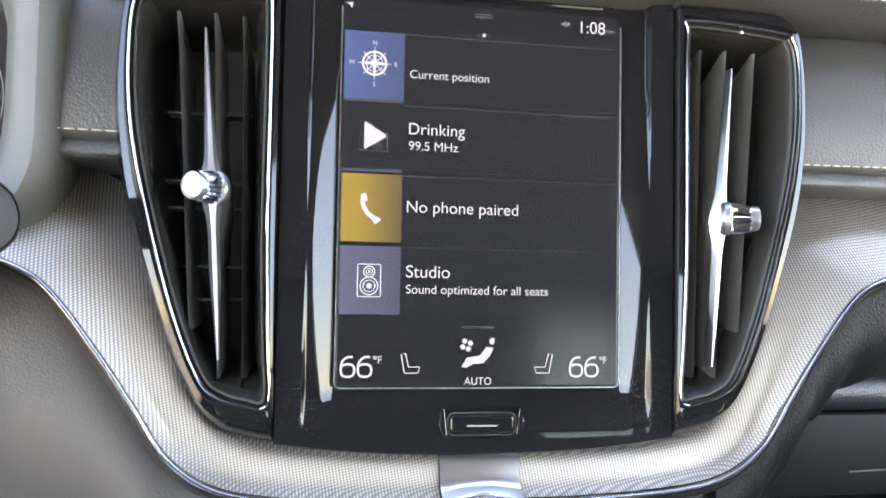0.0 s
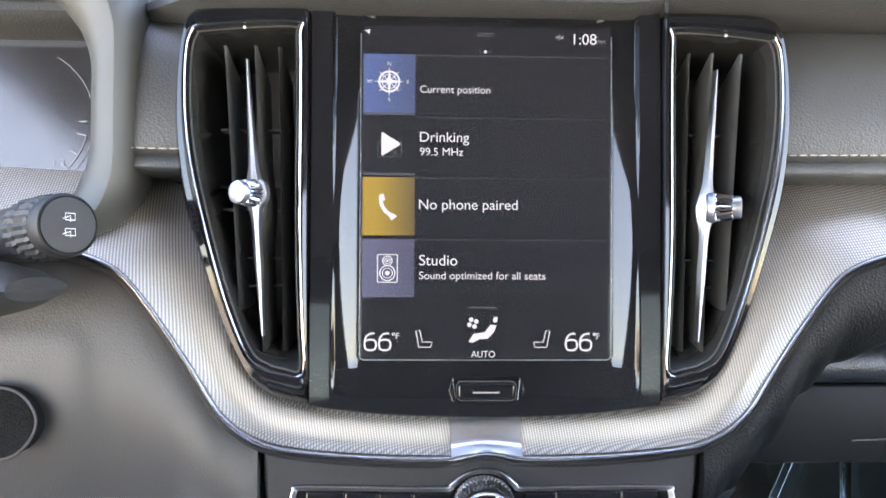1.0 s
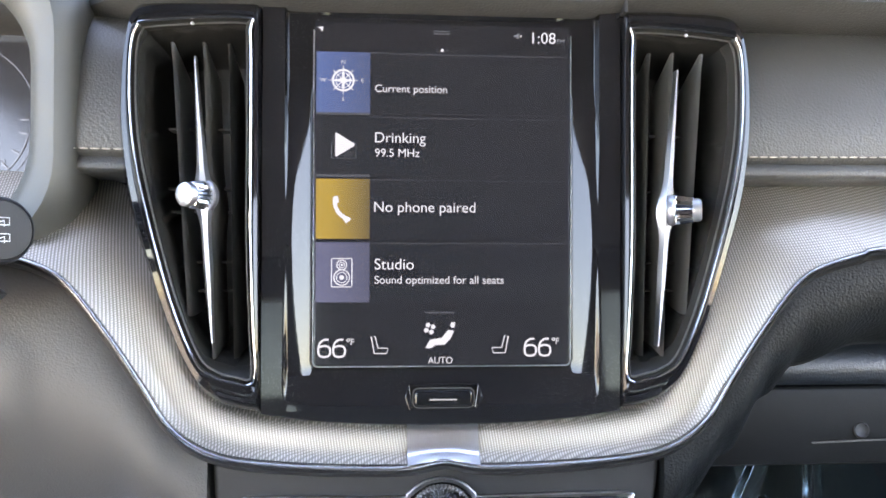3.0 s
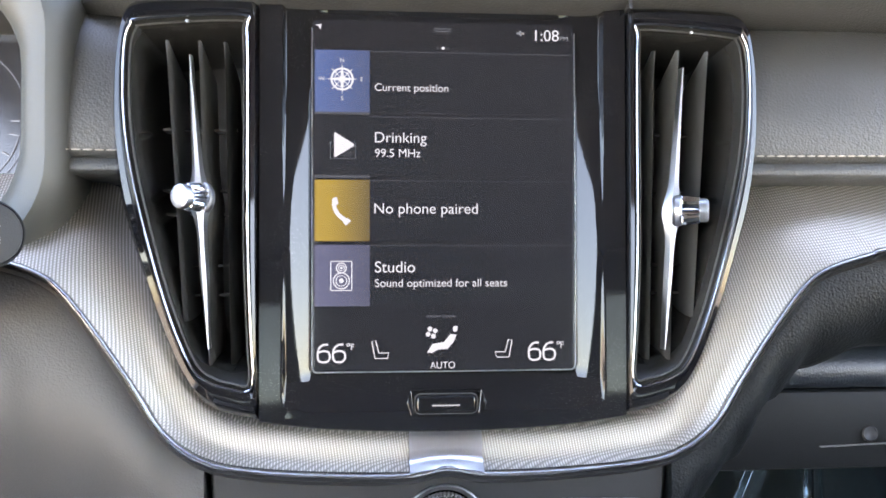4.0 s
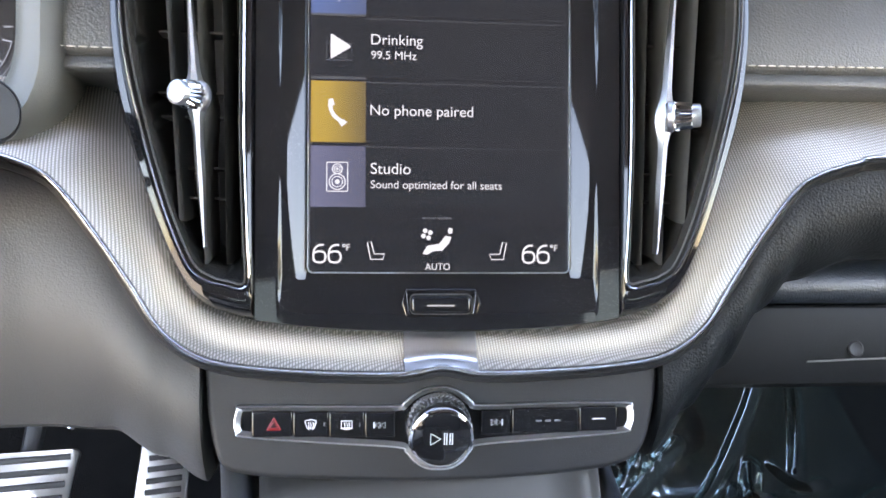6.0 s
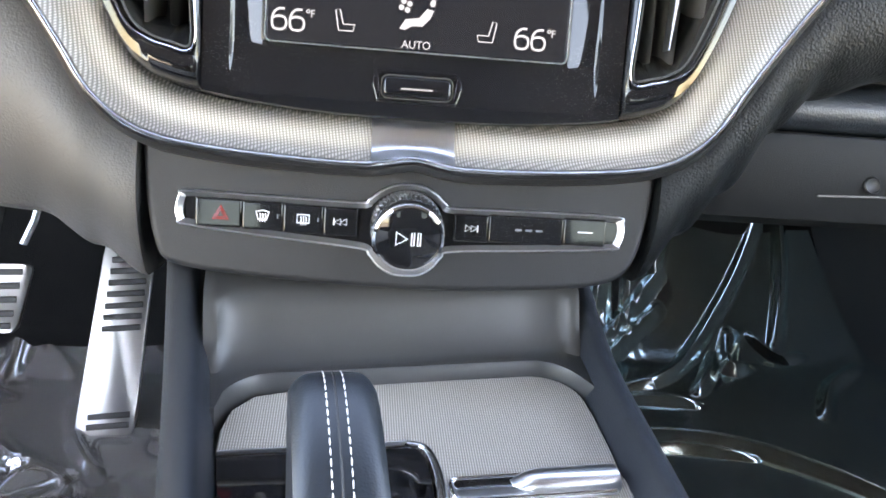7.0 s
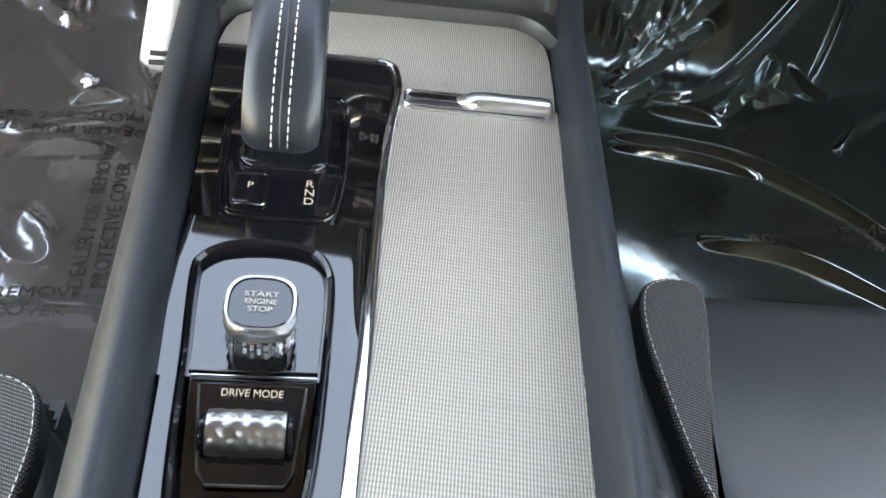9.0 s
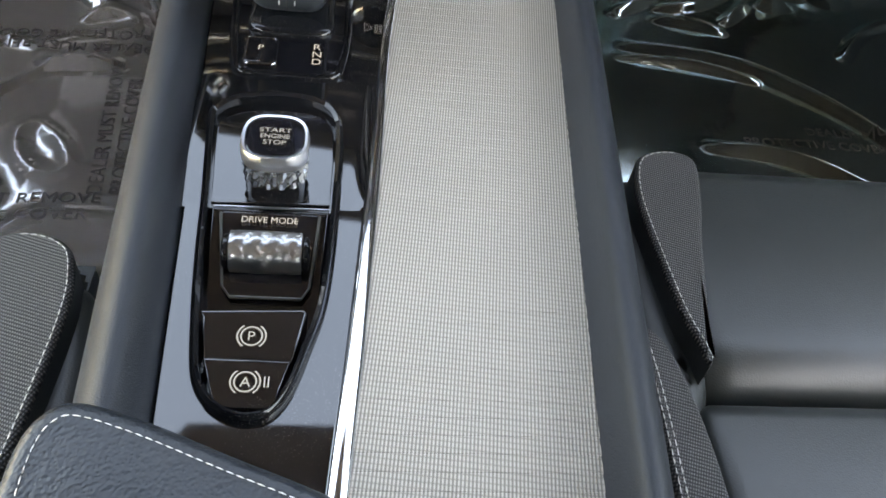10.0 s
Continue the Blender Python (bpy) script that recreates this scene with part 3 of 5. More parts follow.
# compass rose
c, w = (-0.0548, 0.8150), []
w.append(ring(*c, 0.0056, 0.0011, Y3))
w.append(ring(*c, 0.0040, 0.0004, Y3))
for k in range(4):
    a = math.pi / 2 * k
    d, e = (math.cos(a), math.sin(a)), (-math.sin(a), math.cos(a))
    w.append(flat([(c[0] + 0.0085 * d[0], c[1] + 0.0085 * d[1]), (c[0] + 0.0011 * e[0], c[1] + 0.0011 * e[1]), (c[0] - 0.0011 * e[0], c[1] - 0.0011 * e[1])], Y3))
    a += math.pi / 4
    d = (math.cos(a), math.sin(a))
    w.append(stroke([(c[0] + 0.0012 * d[0], c[1] + 0.0012 * d[1]), (c[0] + 0.0075 * d[0], c[1] + 0.0075 * d[1])], 0.0005, Y3))
for s, dx, dv in (("N", 0, 0.0090), ("S", 0, -0.0112), ("W", -0.0108, -0.0010), ("E", 0.0104, -0.0010)):
    w.append(at_depth(lettering(s, c[0] + dx, c[1] + dv, height=0.0021, align="CENTER"), Y3))
part("compass_icon", join(*w), INK, tiles[0], m=DASH)
part("tile_text", at_depth(lettering("Current position", -0.0375, 0.8090, width=0.0393), Y3), INK, tiles[0], m=DASH)
# play mark and station
part("play_icon", flat([(-0.0590, 0.7862), (-0.0590, 0.7738), (-0.0584, 0.7734), (-0.0486, 0.7794), (-0.0486, 0.7806), (-0.0584, 0.7866)], Y3), INK, tiles[1], m=DASH)
part("radio_icon", join(stroke([(-0.0610, 0.7727), (-0.0478, 0.7727), (-0.0478, 0.7815), (-0.0610, 0.7815)], 0.0003, Y2 - 0.0001, True), *[rect(-0.0540 + 0.0011 * k, 0.7735, -0.0535 + 0.0011 * k, 0.7765, Y2 - 0.0001) for k in range(4)]), INK_FAINT, tiles[1], m=DASH)
part("tile_text", at_depth(lettering("Drinking", -0.0375, 0.7815, width=0.0276), Y3), INK, tiles[1], m=DASH)
part("tile_text", at_depth(lettering("99.5 MHz", -0.0375, 0.7738, width=0.0243), Y3), INK, tiles[1], m=DASH)
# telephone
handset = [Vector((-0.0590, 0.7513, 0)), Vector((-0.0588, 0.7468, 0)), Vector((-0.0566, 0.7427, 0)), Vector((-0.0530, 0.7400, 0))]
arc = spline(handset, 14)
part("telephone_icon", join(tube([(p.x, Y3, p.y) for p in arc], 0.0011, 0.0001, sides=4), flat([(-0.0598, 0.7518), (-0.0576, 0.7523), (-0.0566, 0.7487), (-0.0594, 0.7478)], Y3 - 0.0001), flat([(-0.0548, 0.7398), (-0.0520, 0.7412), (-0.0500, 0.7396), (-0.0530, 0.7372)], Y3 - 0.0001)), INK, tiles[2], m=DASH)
part("tile_text", at_depth(lettering("No phone paired", -0.0378, 0.7437, width=0.0553), Y3), INK, tiles[2], m=DASH)
# loudspeaker
c = (-0.0552, 0.7106)
part("speaker_icon", join(stroke(rounded(c[0] - 0.0055, c[1] - 0.0077, c[0] + 0.0055, c[1] + 0.0077, 0.0005, 2), 0.0005, Y3, True), ring(c[0], c[1] - 0.0026, 0.0042, 0.0006, Y3), ring(c[0], c[1] - 0.0026, 0.0028, 0.0004, Y3), disc(c[0], c[1] - 0.0026, 0.0013, Y3), ring(c[0], c[1] + 0.0042, 0.0026, 0.0006, Y3), ring(c[0], c[1] + 0.0042, 0.0015, 0.0004, Y3), disc(c[0], c[1] + 0.0042, 0.0007, Y3)), INK, tiles[3], m=DASH)
part("tile_text", at_depth(lettering("Studio", -0.0375, 0.7124, width=0.0213), Y3), INK, tiles[3], m=DASH)
part("tile_text", at_depth(lettering("Sound optimized for all seats", -0.0375, 0.7047, width=0.0708), Y3), INK, tiles[3], m=DASH)
# status row
part("clock_text", at_depth(lettering("1:08", 0.0490, 0.8375, width=0.0130), Y3), INK, display, m=DASH)
part("clock_suffix", at_depth(lettering("PM", 0.0627, 0.8377, width=0.0042), Y3), INK_DIM, display, m=DASH)
part("arrow_icon", flat([(-0.0690, 0.8436), (-0.0655, 0.8441), (-0.0662, 0.8410), (-0.0672, 0.8428)], Y3), INK, display, m=DASH)
part("drag_handle", join(rect(-0.0057, 0.8428, 0.0034, 0.8431, Y3), rect(-0.0057, 0.8414, 0.0034, 0.8417, Y3)), INK_DIM, display, m=DASH)
part("mute_icon", join(flat([(0.0388, 0.8408), (0.0399, 0.8408), (0.0413, 0.8396), (0.0413, 0.8432), (0.0399, 0.8420), (0.0388, 0.8420)], Y3), stroke([(0.0416, 0.8407), (0.0431, 0.8421)], 0.0004, Y3), stroke([(0.0416, 0.8421), (0.0431, 0.8407)], 0.0004, Y3)), INK_DIM, display, m=DASH)
part("page_dot", join(disc(-0.0010, 0.8325, 0.0009, Y3)), INK, display, m=DASH)
part("page_dots", join(disc(-0.0038, 0.8325, 0.0007, Y3), disc(0.0018, 0.8325, 0.0007, Y3)), INK_FAINT, display, m=DASH)
# climate row
SIX = ((0.86, 1.0), (0.45, 0.98), (0.12, 0.78), (0.0, 0.40), (0.08, 0.10), (0.32, 0.0), (0.68, 0.0), (0.92, 0.10), (1.0, 0.31), (0.92, 0.53), (0.68, 0.62), (0.34, 0.62), (0.06, 0.54))


def digit_six(x, v, w, h):
    return stroke([(p.x, p.y) for p in spline([Vector((x + w * a, v + h * b, 0)) for a, b in SIX], 48)], 0.0011, Y3)


part("zone_mark", join(rect(-0.0100, 0.6883, -0.0025, 0.6895, Y3), rect(-0.0018, 0.6883, 0.0062, 0.6895, Y3)), INK_FAINT, display, m=DASH)
part("auto_text", at_depth(lettering("AUTO", -0.0083, 0.6612, width=0.0134, height=0.0036), Y3), INK, display, m=DASH)
for x in (-0.0680, 0.0445):
    part("temperature_text", join(digit_six(x + 0.0004, 0.6652, 0.0064, 0.0092), digit_six(x + 0.0084, 0.6652, 0.0064, 0.0092)), INK, display, m=DASH)
    part("temperature_unit", join(at_depth(lettering("F", x + 0.0178, 0.6714, height=0.0034), Y3), ring(x + 0.0165, 0.6741, 0.0007, 0.0004, Y3, n=12)), INK, display, m=DASH)
for cx, s in ((-0.0345, 1), (0.0312, -1)):
    part("seat_icon", stroke([(cx - s * 0.0046, 0.6758), (cx - s * 0.0026, 0.6762), (cx - s * 0.0010, 0.6697), (cx + s * 0.0044, 0.6697), (cx + s * 0.0036, 0.6668), (cx - s * 0.0030, 0.6668)], 0.0006, Y3, True), INK, display, m=DASH)
fan = [disc(-0.0074 + 0.0021 * math.cos(math.pi / 2 * k + 0.45), 0.6803 + 0.0021 * math.sin(math.pi / 2 * k + 0.45), 0.0013, Y3, 12) for k in range(4)]
seat_shape = flat([(-0.0098, 0.6697), (-0.0072, 0.6742), (-0.0008, 0.6752), (0.0026, 0.6795), (0.0060, 0.6790), (0.0044, 0.6752), (0.0010, 0.6715), (-0.0040, 0.6712), (-0.0072, 0.6694)], Y3)
part("climate_icon", join(*fan, seat_shape, flat([(0.0038, 0.6822), (0.0046, 0.6838), (0.0066, 0.6836), (0.0062, 0.6808), (0.0044, 0.6806)], Y3)), INK, display, m=DASH)

# ---- air vents ----
VENT_OPEN = [(0.1065, 0.8460), (0.1035, 0.8380), (0.1030, 0.80), (0.1030, 0.73), (0.1012, 0.680), (0.1000, 0.6575), (0.1035, 0.6515), (0.1115, 0.6530), (0.1210, 0.6558), (0.1310, 0.6640), (0.1420, 0.690), (0.1520, 0.7240), (0.1615, 0.7640), (0.1655, 0.7950), (0.1655, 0.8260), (0.1625, 0.8390), (0.1550, 0.8430)]
VENT_SHELL = [(0.0978, 0.8520), (0.0985, 0.8562), (0.1050, 0.8565), (0.1300, 0.8565), (0.1620, 0.8535), (0.1700, 0.8350), (0.1725, 0.8050), (0.1720, 0.7800), (0.1680, 0.7500), (0.1590, 0.7180), (0.1470, 0.6820), (0.1345, 0.6550), (0.1230, 0.6425), (0.1100, 0.6375), (0.1040, 0.6362), (0.0987, 0.6354), (0.0978, 0.6366), (0.0978, 0.643), (0.0978, 0.665), (0.0978, 0.70), (0.0978, 0.78), (0.0978, 0.83)]


def fan_out(outline, centre, n):
    """Resample a closed outline at even angles round a centre."""
    pts = [(p.x, p.y) for p in spline([Vector((x, v, 0)) for x, v in outline], 400, True)]
    ang = sorted((math.atan2((v - centre[1]) * 0.35, x - centre[0]), x, v) for x, v in pts)
    ang = [(ang[-1][0] - 2 * math.pi, *ang[-1][1:])] + ang + [(ang[0][0] + 2 * math.pi, *ang[0][1:])]
    out, k = [], 0
    for i in range(n):
        a = -math.pi + 2 * math.pi * (i + 0.5) / n
        while ang[k + 1][0] < a:
            k += 1
        (a0, x0, v0), (a1, x1, v1) = ang[k], ang[k + 1]
        f = (a - a0) / max(1e-9, a1 - a0)
        out.append((x0 + (x1 - x0) * f, v0 + (v1 - v0) * f))
    return out


def air_vent(s, blade, knob_axis, knob_at, label):
    vent = thing("air_vent", DASH @ Vector((s * 0.13, 0, 0.65)), label, "air vent", "dashboard air vents")
    mid = (0.1295, 0.755)
    shell = [(s * x, v) for x, v in fan_out(VENT_SHELL, mid, 200)]
    hole = [(s * x, v) for x, v in fan_out(VENT_OPEN, mid, 200)]
    rs = []
    for k, d in ((0, 0.030), (0, 0.004), (0.10, -0.0035), (0.35, -0.0072), (0.7, -0.0080), (1.0, -0.0060)):
        rs.append([Vector((a[0] + (b[0] - a[0]) * k, d, a[1] + (b[1] - a[1]) * k)) for a, b in zip(shell, hole)])
    part("vent_shell", loft(rs, close_v=True), PIANO, vent, "piano-black vent surround", DASH)
    rim = [(s * p.x, p.y) for p in spline([Vector((x, v, 0)) for x, v in VENT_OPEN], 110, True)]
    part("chrome_rim", tube([(x, -0.0078, v) for x, v in rim], 0.0007, 0.0014, closed=True), RIM, vent, "polished chrome rim", DASH)
    rim_in = inset(rim, 0.0024)
    part("inner_rim", tube([(x, -0.0052, v) for x, v in rim_in], 0.0005, 0.0009, closed=True, sides=6), VANE, vent, m=DASH)
    # the duct narrows inwards; its foot rises as a glossy ramp
    rings = []
    for w, d, f in ((0, -0.0060, 0), (0.0025, -0.003, 0.05), (0.0045, 0.006, 0.45), (0.006, 0.014, 0.8), (0.008, 0.026, 1), (0.009, 0.040, 1), (0.010, 0.070, 1)):
        rings.append([Vector((x, d, v + 0.0125 * f * max(0, 1 - (v - 0.6515) / 0.024))) for x, v in (inset(rim, w) if w else rim)])
    part("vent_well", loft(rings, close_v=True), WELL, vent, "dark smooth vent duct with a sloped foot", DASH)
    part("vent_back", box(s * 0.132 - 0.034, s * 0.132 + 0.034, 0.069, 0.071, 0.655, 0.845), DARK, vent, m=DASH)
    # three upright vanes, leaning with the vent's outer side
    turn = -0.10 if s > 0 else 0.14
    for top, low, d, bulge in ((0.0165, 0.0125, 0.002, 0), (-0.0005, 0.0005, 0.001, 1), (-0.0135, -0.0105, 0.003, 0)):
        rs = []
        for i in range(31):
            f = i / 30
            v = 0.8345 - (0.8345 - 0.6640) * f
            x = s * (0.1302 - 0.0068 * f + top + (low - top) * f)
            b = bulge * 0.0042 * math.exp(-((f - 0.52) / 0.085) ** 2)
            chord = 0.028 * min(1.0, 0.10 + 9.0 * f)
            loop = []
            for q in range(12):
                a = 2 * math.pi * q / 12
                du, dw = chord / 2 * math.cos(a), (0.0010 + b) * math.sin(a)
                loop.append(Vector((x + dw * math.cos(turn) + (du + chord / 2) * math.sin(turn), d + (du + chord / 2) * math.cos(turn) - dw * math.sin(turn), v)))
            rs.append(loop)
        part("vane", loft(rs, close_v=True, caps=True), VANE, vent, m=DASH)
    for v in (0.790, 0.757, 0.744, 0.716, 0.700):
        part("cross_bar", box(min(s * 0.108, s * 0.152), max(s * 0.108, s * 0.152) - 0.004, 0.018, 0.030, v - 0.0006, v + 0.0006), VANE, vent, m=DASH, smooth=False)
    # bright centre blade, swelling at the knob
    (bx0, bv0), (bx1, bv1) = blade
    kv = knob_at[2]
    rs = []
    for i in range(41):
        f = i / 40
        v, x = bv0 + (bv1 - bv0) * f, bx0 + (bx1 - bx0) * f
        g = math.exp(-((v - kv) / 0.010) ** 2)
        wide = 0.0007 + 0.0019 * min(1, 3 * f) * min(1, 4 * (1 - f)) + 0.0034 * g
        rs.append([Vector((x - wide, -0.0005 - 0.001 * g, v)), Vector((x - wide * 0.3, -0.0035 - 0.0015 * g, v)), Vector((x + wide * 0.5, -0.0035 - 0.0015 * g, v)), Vector((x + wide, -0.0005, v)), Vector((x + 0.4 * wide, 0.004, v)), Vector((x - 0.4 * wide, 0.004, v))])
    part("centre_blade", loft(rs, close_v=True, caps=True), BLADE, vent, "bright metal centre blade", DASH)
    part("knob_collar", turned([(0.0070, -0.0070), (0.0084, -0.0055), (0.0086, -0.0030), (0.0080, -0.0022)], knob_at, knob_axis, 40), BLADE, vent, "satin metal collar", DASH)
    knob = part("knob", turned([(0.0076, -0.0030), (0.0080, -0.0015), (0.0080, 0.0005), (0.0070, 0.0068), (0.0066, 0.0076)], knob_at, knob_axis, 40, 20, -0.0009), CHROME, vent, "knurled chrome adjuster", DASH, smooth=False)
    part("knob_cap", turned([(0.0063, 0.0070), (0.0064, 0.0102), (0.0060, 0.0114), (0.0048, 0.0120), (0.0001, 0.0122)], knob_at, knob_axis, 32), BLADE, knob, "satin end cap", DASH)
    part("screw", turned([(0.0001, 0.0), (0.0009, 0.0), (0.0009, 0.001), (0.0001, 0.0012)], (s * 0.134, -0.006, 0.8425), (0, -1, 0), 10), SATIN, vent, m=DASH)


air_vent(-1, ((-0.1335, 0.826), (-0.1235, 0.673)), (-0.55, -0.83, 0.0), (-0.1300, -0.004, 0.7515), "piano-black driver-side air vent with bright centre blade")
air_vent(1, ((0.1305, 0.824), (0.1195, 0.670)), (0.93, -0.36, 0.0), (0.1300, -0.007, 0.7455), "piano-black passenger-side air vent with bright centre blade")

# ---- control strip below the decor ----
strip = thing("control_strip", DASH @ Vector((0, 0, 0.55)), "charcoal control panel with media knob and chrome-framed buttons", "control panel")
PANEL = [(-0.1245, 0.6150), (-0.1240, 0.600), (-0.1225, 0.582), (-0.1190, 0.565), (-0.1140, 0.5555), (-0.100, 0.5515), (-0.073, 0.5490), (-0.035, 0.5470), (0, 0.5462), (0.035, 0.5467), (0.073, 0.5490), (0.097, 0.5520), (0.110, 0.5575), (0.1165, 0.567), (0.1205, 0.584), (0.1225, 0.600), (0.1225, 0.6130), (0.1180, 0.6125), (0.08, 0.6085), (0.0, 0.6075), (-0.08, 0.6085), (-0.1200, 0.6140)]
part("panel", slab([(p.x, p.y) for p in spline([Vector((x, v, 0)) for x, v in PANEL], 120, True)], 0.055, 0.0045, 0.003), HARD, strip, "charcoal panel", DASH)
SLOT = [(-0.1085, 0.5800), (-0.1075, 0.5755), (-0.1035, 0.5730), (-0.065, 0.5693), (-0.0235, 0.5660), (-0.0180, 0.5630), (-0.0135, 0.5580), (-0.0070, 0.5543), (0.0, 0.5535), (0.0070, 0.5543), (0.0130, 0.5580), (0.0175, 0.5635), (0.0230, 0.5665), (0.065, 0.5690), (0.1020, 0.5715), (0.1062, 0.5742), (0.1078, 0.5795), (0.1070, 0.5850), (0.1035, 0.5878), (0.065, 0.5882), (0.0235, 0.5876), (0.0180, 0.5895), (0.0135, 0.5935), (0.0075, 0.5968), (0, 0.5980), (-0.0075, 0.5968), (-0.0140, 0.5935), (-0.0190, 0.5895), (-0.0240, 0.5878), (-0.065, 0.5884), (-0.1035, 0.5890), (-0.1070, 0.5868)]
slot = [(p.x, p.y) for p in spline([Vector((x, v, 0)) for x, v in SLOT], 150, True)]
FRAME = mat("bevelled_chrome", (0.22, 0.22, 0.23), 0.36, 0.8, vary=0.06)
part("slot_frame", loft([[Vector((x, d, v)) for x, v in inset(slot, w)] for w, d in ((-0.0006, 0.0060), (-0.0005, 0.0030), (0.0, 0.0022), (0.0005, 0.0024), (0.0030, 0.0042))], close_v=True), FRAME, strip, "bevelled chrome frame", DASH)
part("slot_line", tube([(x, 0.0026, v) for x, v in slot], 0.0005, 0.0008, closed=True, sides=8), SATIN, strip, "thin bright outline", DASH)
part("slot_recess", slab(inset(slot, 0.0026), 0.006, 0.0040, 0.0002), PIANO, strip, m=DASH)
for x0, x1, lift in ((-0.0995, -0.0784, 0), (-0.0780, -0.0594, -0.0004), (-0.0590, -0.0405, -0.001), (-0.0401, -0.0240, -0.0013), (0.0225, 0.0393, -0.001), (0.0397, 0.0768, -0.0005), (0.0772, 0.0985, 0)):
    b = part("button", slab(rounded(x0, 0.5728 + lift, x1, 0.5863 + lift, 0.0009, 2), 0.005, 0.0012, 0.0007), PIANO, strip, m=DASH)
    cx, cv, y = (x0 + x1) / 2, 0.5795 + lift, 0.0009
    if x0 == -0.0995:
        cx += 0.0010
        b["label"] = "hazard button with a red triangle"
        part("button_mark", join(stroke([(cx - 0.0036, cv - 0.0028), (cx + 0.0036, cv - 0.0028), (cx, cv + 0.0033)], 0.0007, y, True), stroke([(cx - 0.0021, cv - 0.0019), (cx + 0.0021, cv - 0.0019), (cx, cv + 0.0016)], 0.0006, y, True)), lit("hazard_red", (0.75, 0.02, 0.02), 0.9), b, "red warning triangle", DASH)
    elif x0 in (-0.0780, -0.0590):
        shape = [(cx - 0.0030, cv + 0.0020), (cx, cv + 0.0027), (cx + 0.0030, cv + 0.0020), (cx + 0.0019, cv - 0.0017), (cx - 0.0019, cv - 0.0017)] if x0 == -0.0780 else [(cx - 0.0028, cv + 0.0022), (cx + 0.0028, cv + 0.0022), (cx + 0.0028, cv - 0.0017), (cx - 0.0028, cv - 0.0017)]
        part("button_mark", join(stroke(shape, 0.0005, y, True), *[stroke([(cx + k * 0.0012, cv + 0.0014), (cx + k * 0.0012 + 0.0003, cv), (cx + k * 0.0012, cv - 0.0027)], 0.0004, y) for k in (-1, 0, 1)]), WHITE_MARK, b, "white defroster mark", DASH)
        part("button_lamp", flat([(x1 - 0.0025, cv - 0.0009), (x1 - 0.0020, cv - 0.0009), (x1 - 0.0020, cv + 0.0009), (x1 - 0.0025, cv + 0.0009)], y), GREY_MARK, b, m=DASH)
    elif x0 in (-0.0401, 0.0225):
        s = 1 if x0 > 0 else -1
        part("button_mark", join(stroke([(cx - s * 0.0028, cv - 0.0016), (cx - s * 0.0028, cv + 0.0016), (cx, cv)], 0.0004, y, True), stroke([(cx, cv - 0.0016), (cx, cv + 0.0016), (cx + s * 0.0028, cv)], 0.0004, y, True), stroke([(cx + s * 0.0032, cv - 0.0017), (cx + s * 0.0032, cv + 0.0017)], 0.0006, y)), WHITE_MARK, b, "white skip mark", DASH)
    elif x0 == 0.0397:
        for k in range(3):
            part("button_mark", flat([(cx - 0.0056 + 0.0052 * k, cv - 0.0005), (cx - 0.0023 + 0.0052 * k, cv - 0.0005), (cx - 0.0023 + 0.0052 * k, cv + 0.0005), (cx - 0.0056 + 0.0052 * k, cv + 0.0005)], y), GREY_MARK, b, "row of grey bars", DASH)
    else:
        part("button_mark", flat([(cx - 0.0039, cv - 0.0002), (cx + 0.0039, cv - 0.0002), (cx + 0.0039, cv + 0.0003), (cx - 0.0039, cv + 0.0003)], y), WHITE_MARK, b, "white bar", DASH)
KN, KA = Vector((-0.0005, 0.0045, 0.5790)), Vector((0, -1, -0.26))
media = part("media_knob", turned([(0.0172, 0.0), (0.0176, 0.006), (0.0174, 0.0135), (0.0168, 0.0160)], KN, KA, 96, 48, -0.0008), CRYSTAL, strip, "knurled glass-like media knob", DASH, smooth=False)
part("knob_ring", turned([(0.0171, 0.0150), (0.0172, 0.0185), (0.0165, 0.0200), (0.0154, 0.0205), (0.0150, 0.0196)], KN, KA, 56), CHROME, media, "polished ring", DASH)
part("knob_face", turned([(0.0151, 0.0190), (0.0151, 0.0200), (0.0144, 0.0205), (0.0001, 0.0207)], KN, KA, 56), PIANO, media, "black knob face", DASH)
ka = KA.normalized()
kr = Vector((1, 0, 0)).cross(-ka).normalized()
knob_turn = Matrix((Vector((1, 0, 0)), -ka, kr)).transposed().to_4x4()
if kr.z < 0:
    knob_turn = Matrix((Vector((1, 0, 0)), -ka, -kr)).transposed().to_4x4()
part("knob_mark", join(stroke([(-0.0058, -0.0032), (-0.0058, 0.0032), (-0.0006, 0.0)], 0.0007, 0, True), stroke([(0.0014, -0.0032), (0.0014, 0.0032), (0.0026, 0.0032), (0.0026, -0.0032)], 0.0005, 0, True), stroke([(0.0043, -0.0032), (0.0043, 0.0032), (0.0055, 0.0032), (0.0055, -0.0032)], 0.0005, 0, True)), WHITE_MARK, media, "white play and pause mark", DASH @ Matrix.Translation(KN + ka * 0.0209) @ knob_turn)


# ---- dash sides below the decor ----
OUT_SAMPLES = [(p.x, p.y) for p in outer]


def edge_height(x):
    """Height of the decor's lower edge at x."""
    for (xa, va), (xb, vb) in zip(OUT_SAMPLES, OUT_SAMPLES[1:]):
        if xa <= x <= xb:
            return va + (vb - va) * (x - xa) / max(1e-9, xb - xa)
    return OUT_SAMPLES[0][1]


def level(table, x):
    for (xa, va), (xb, vb) in zip(table, table[1:]):
        if x <= xb:
            f = max(0, min(1, (x - xa) / (xb - xa)))
            f = f * f * (3 - 2 * f)
            return va + (vb - va) * f
    return table[-1][1]


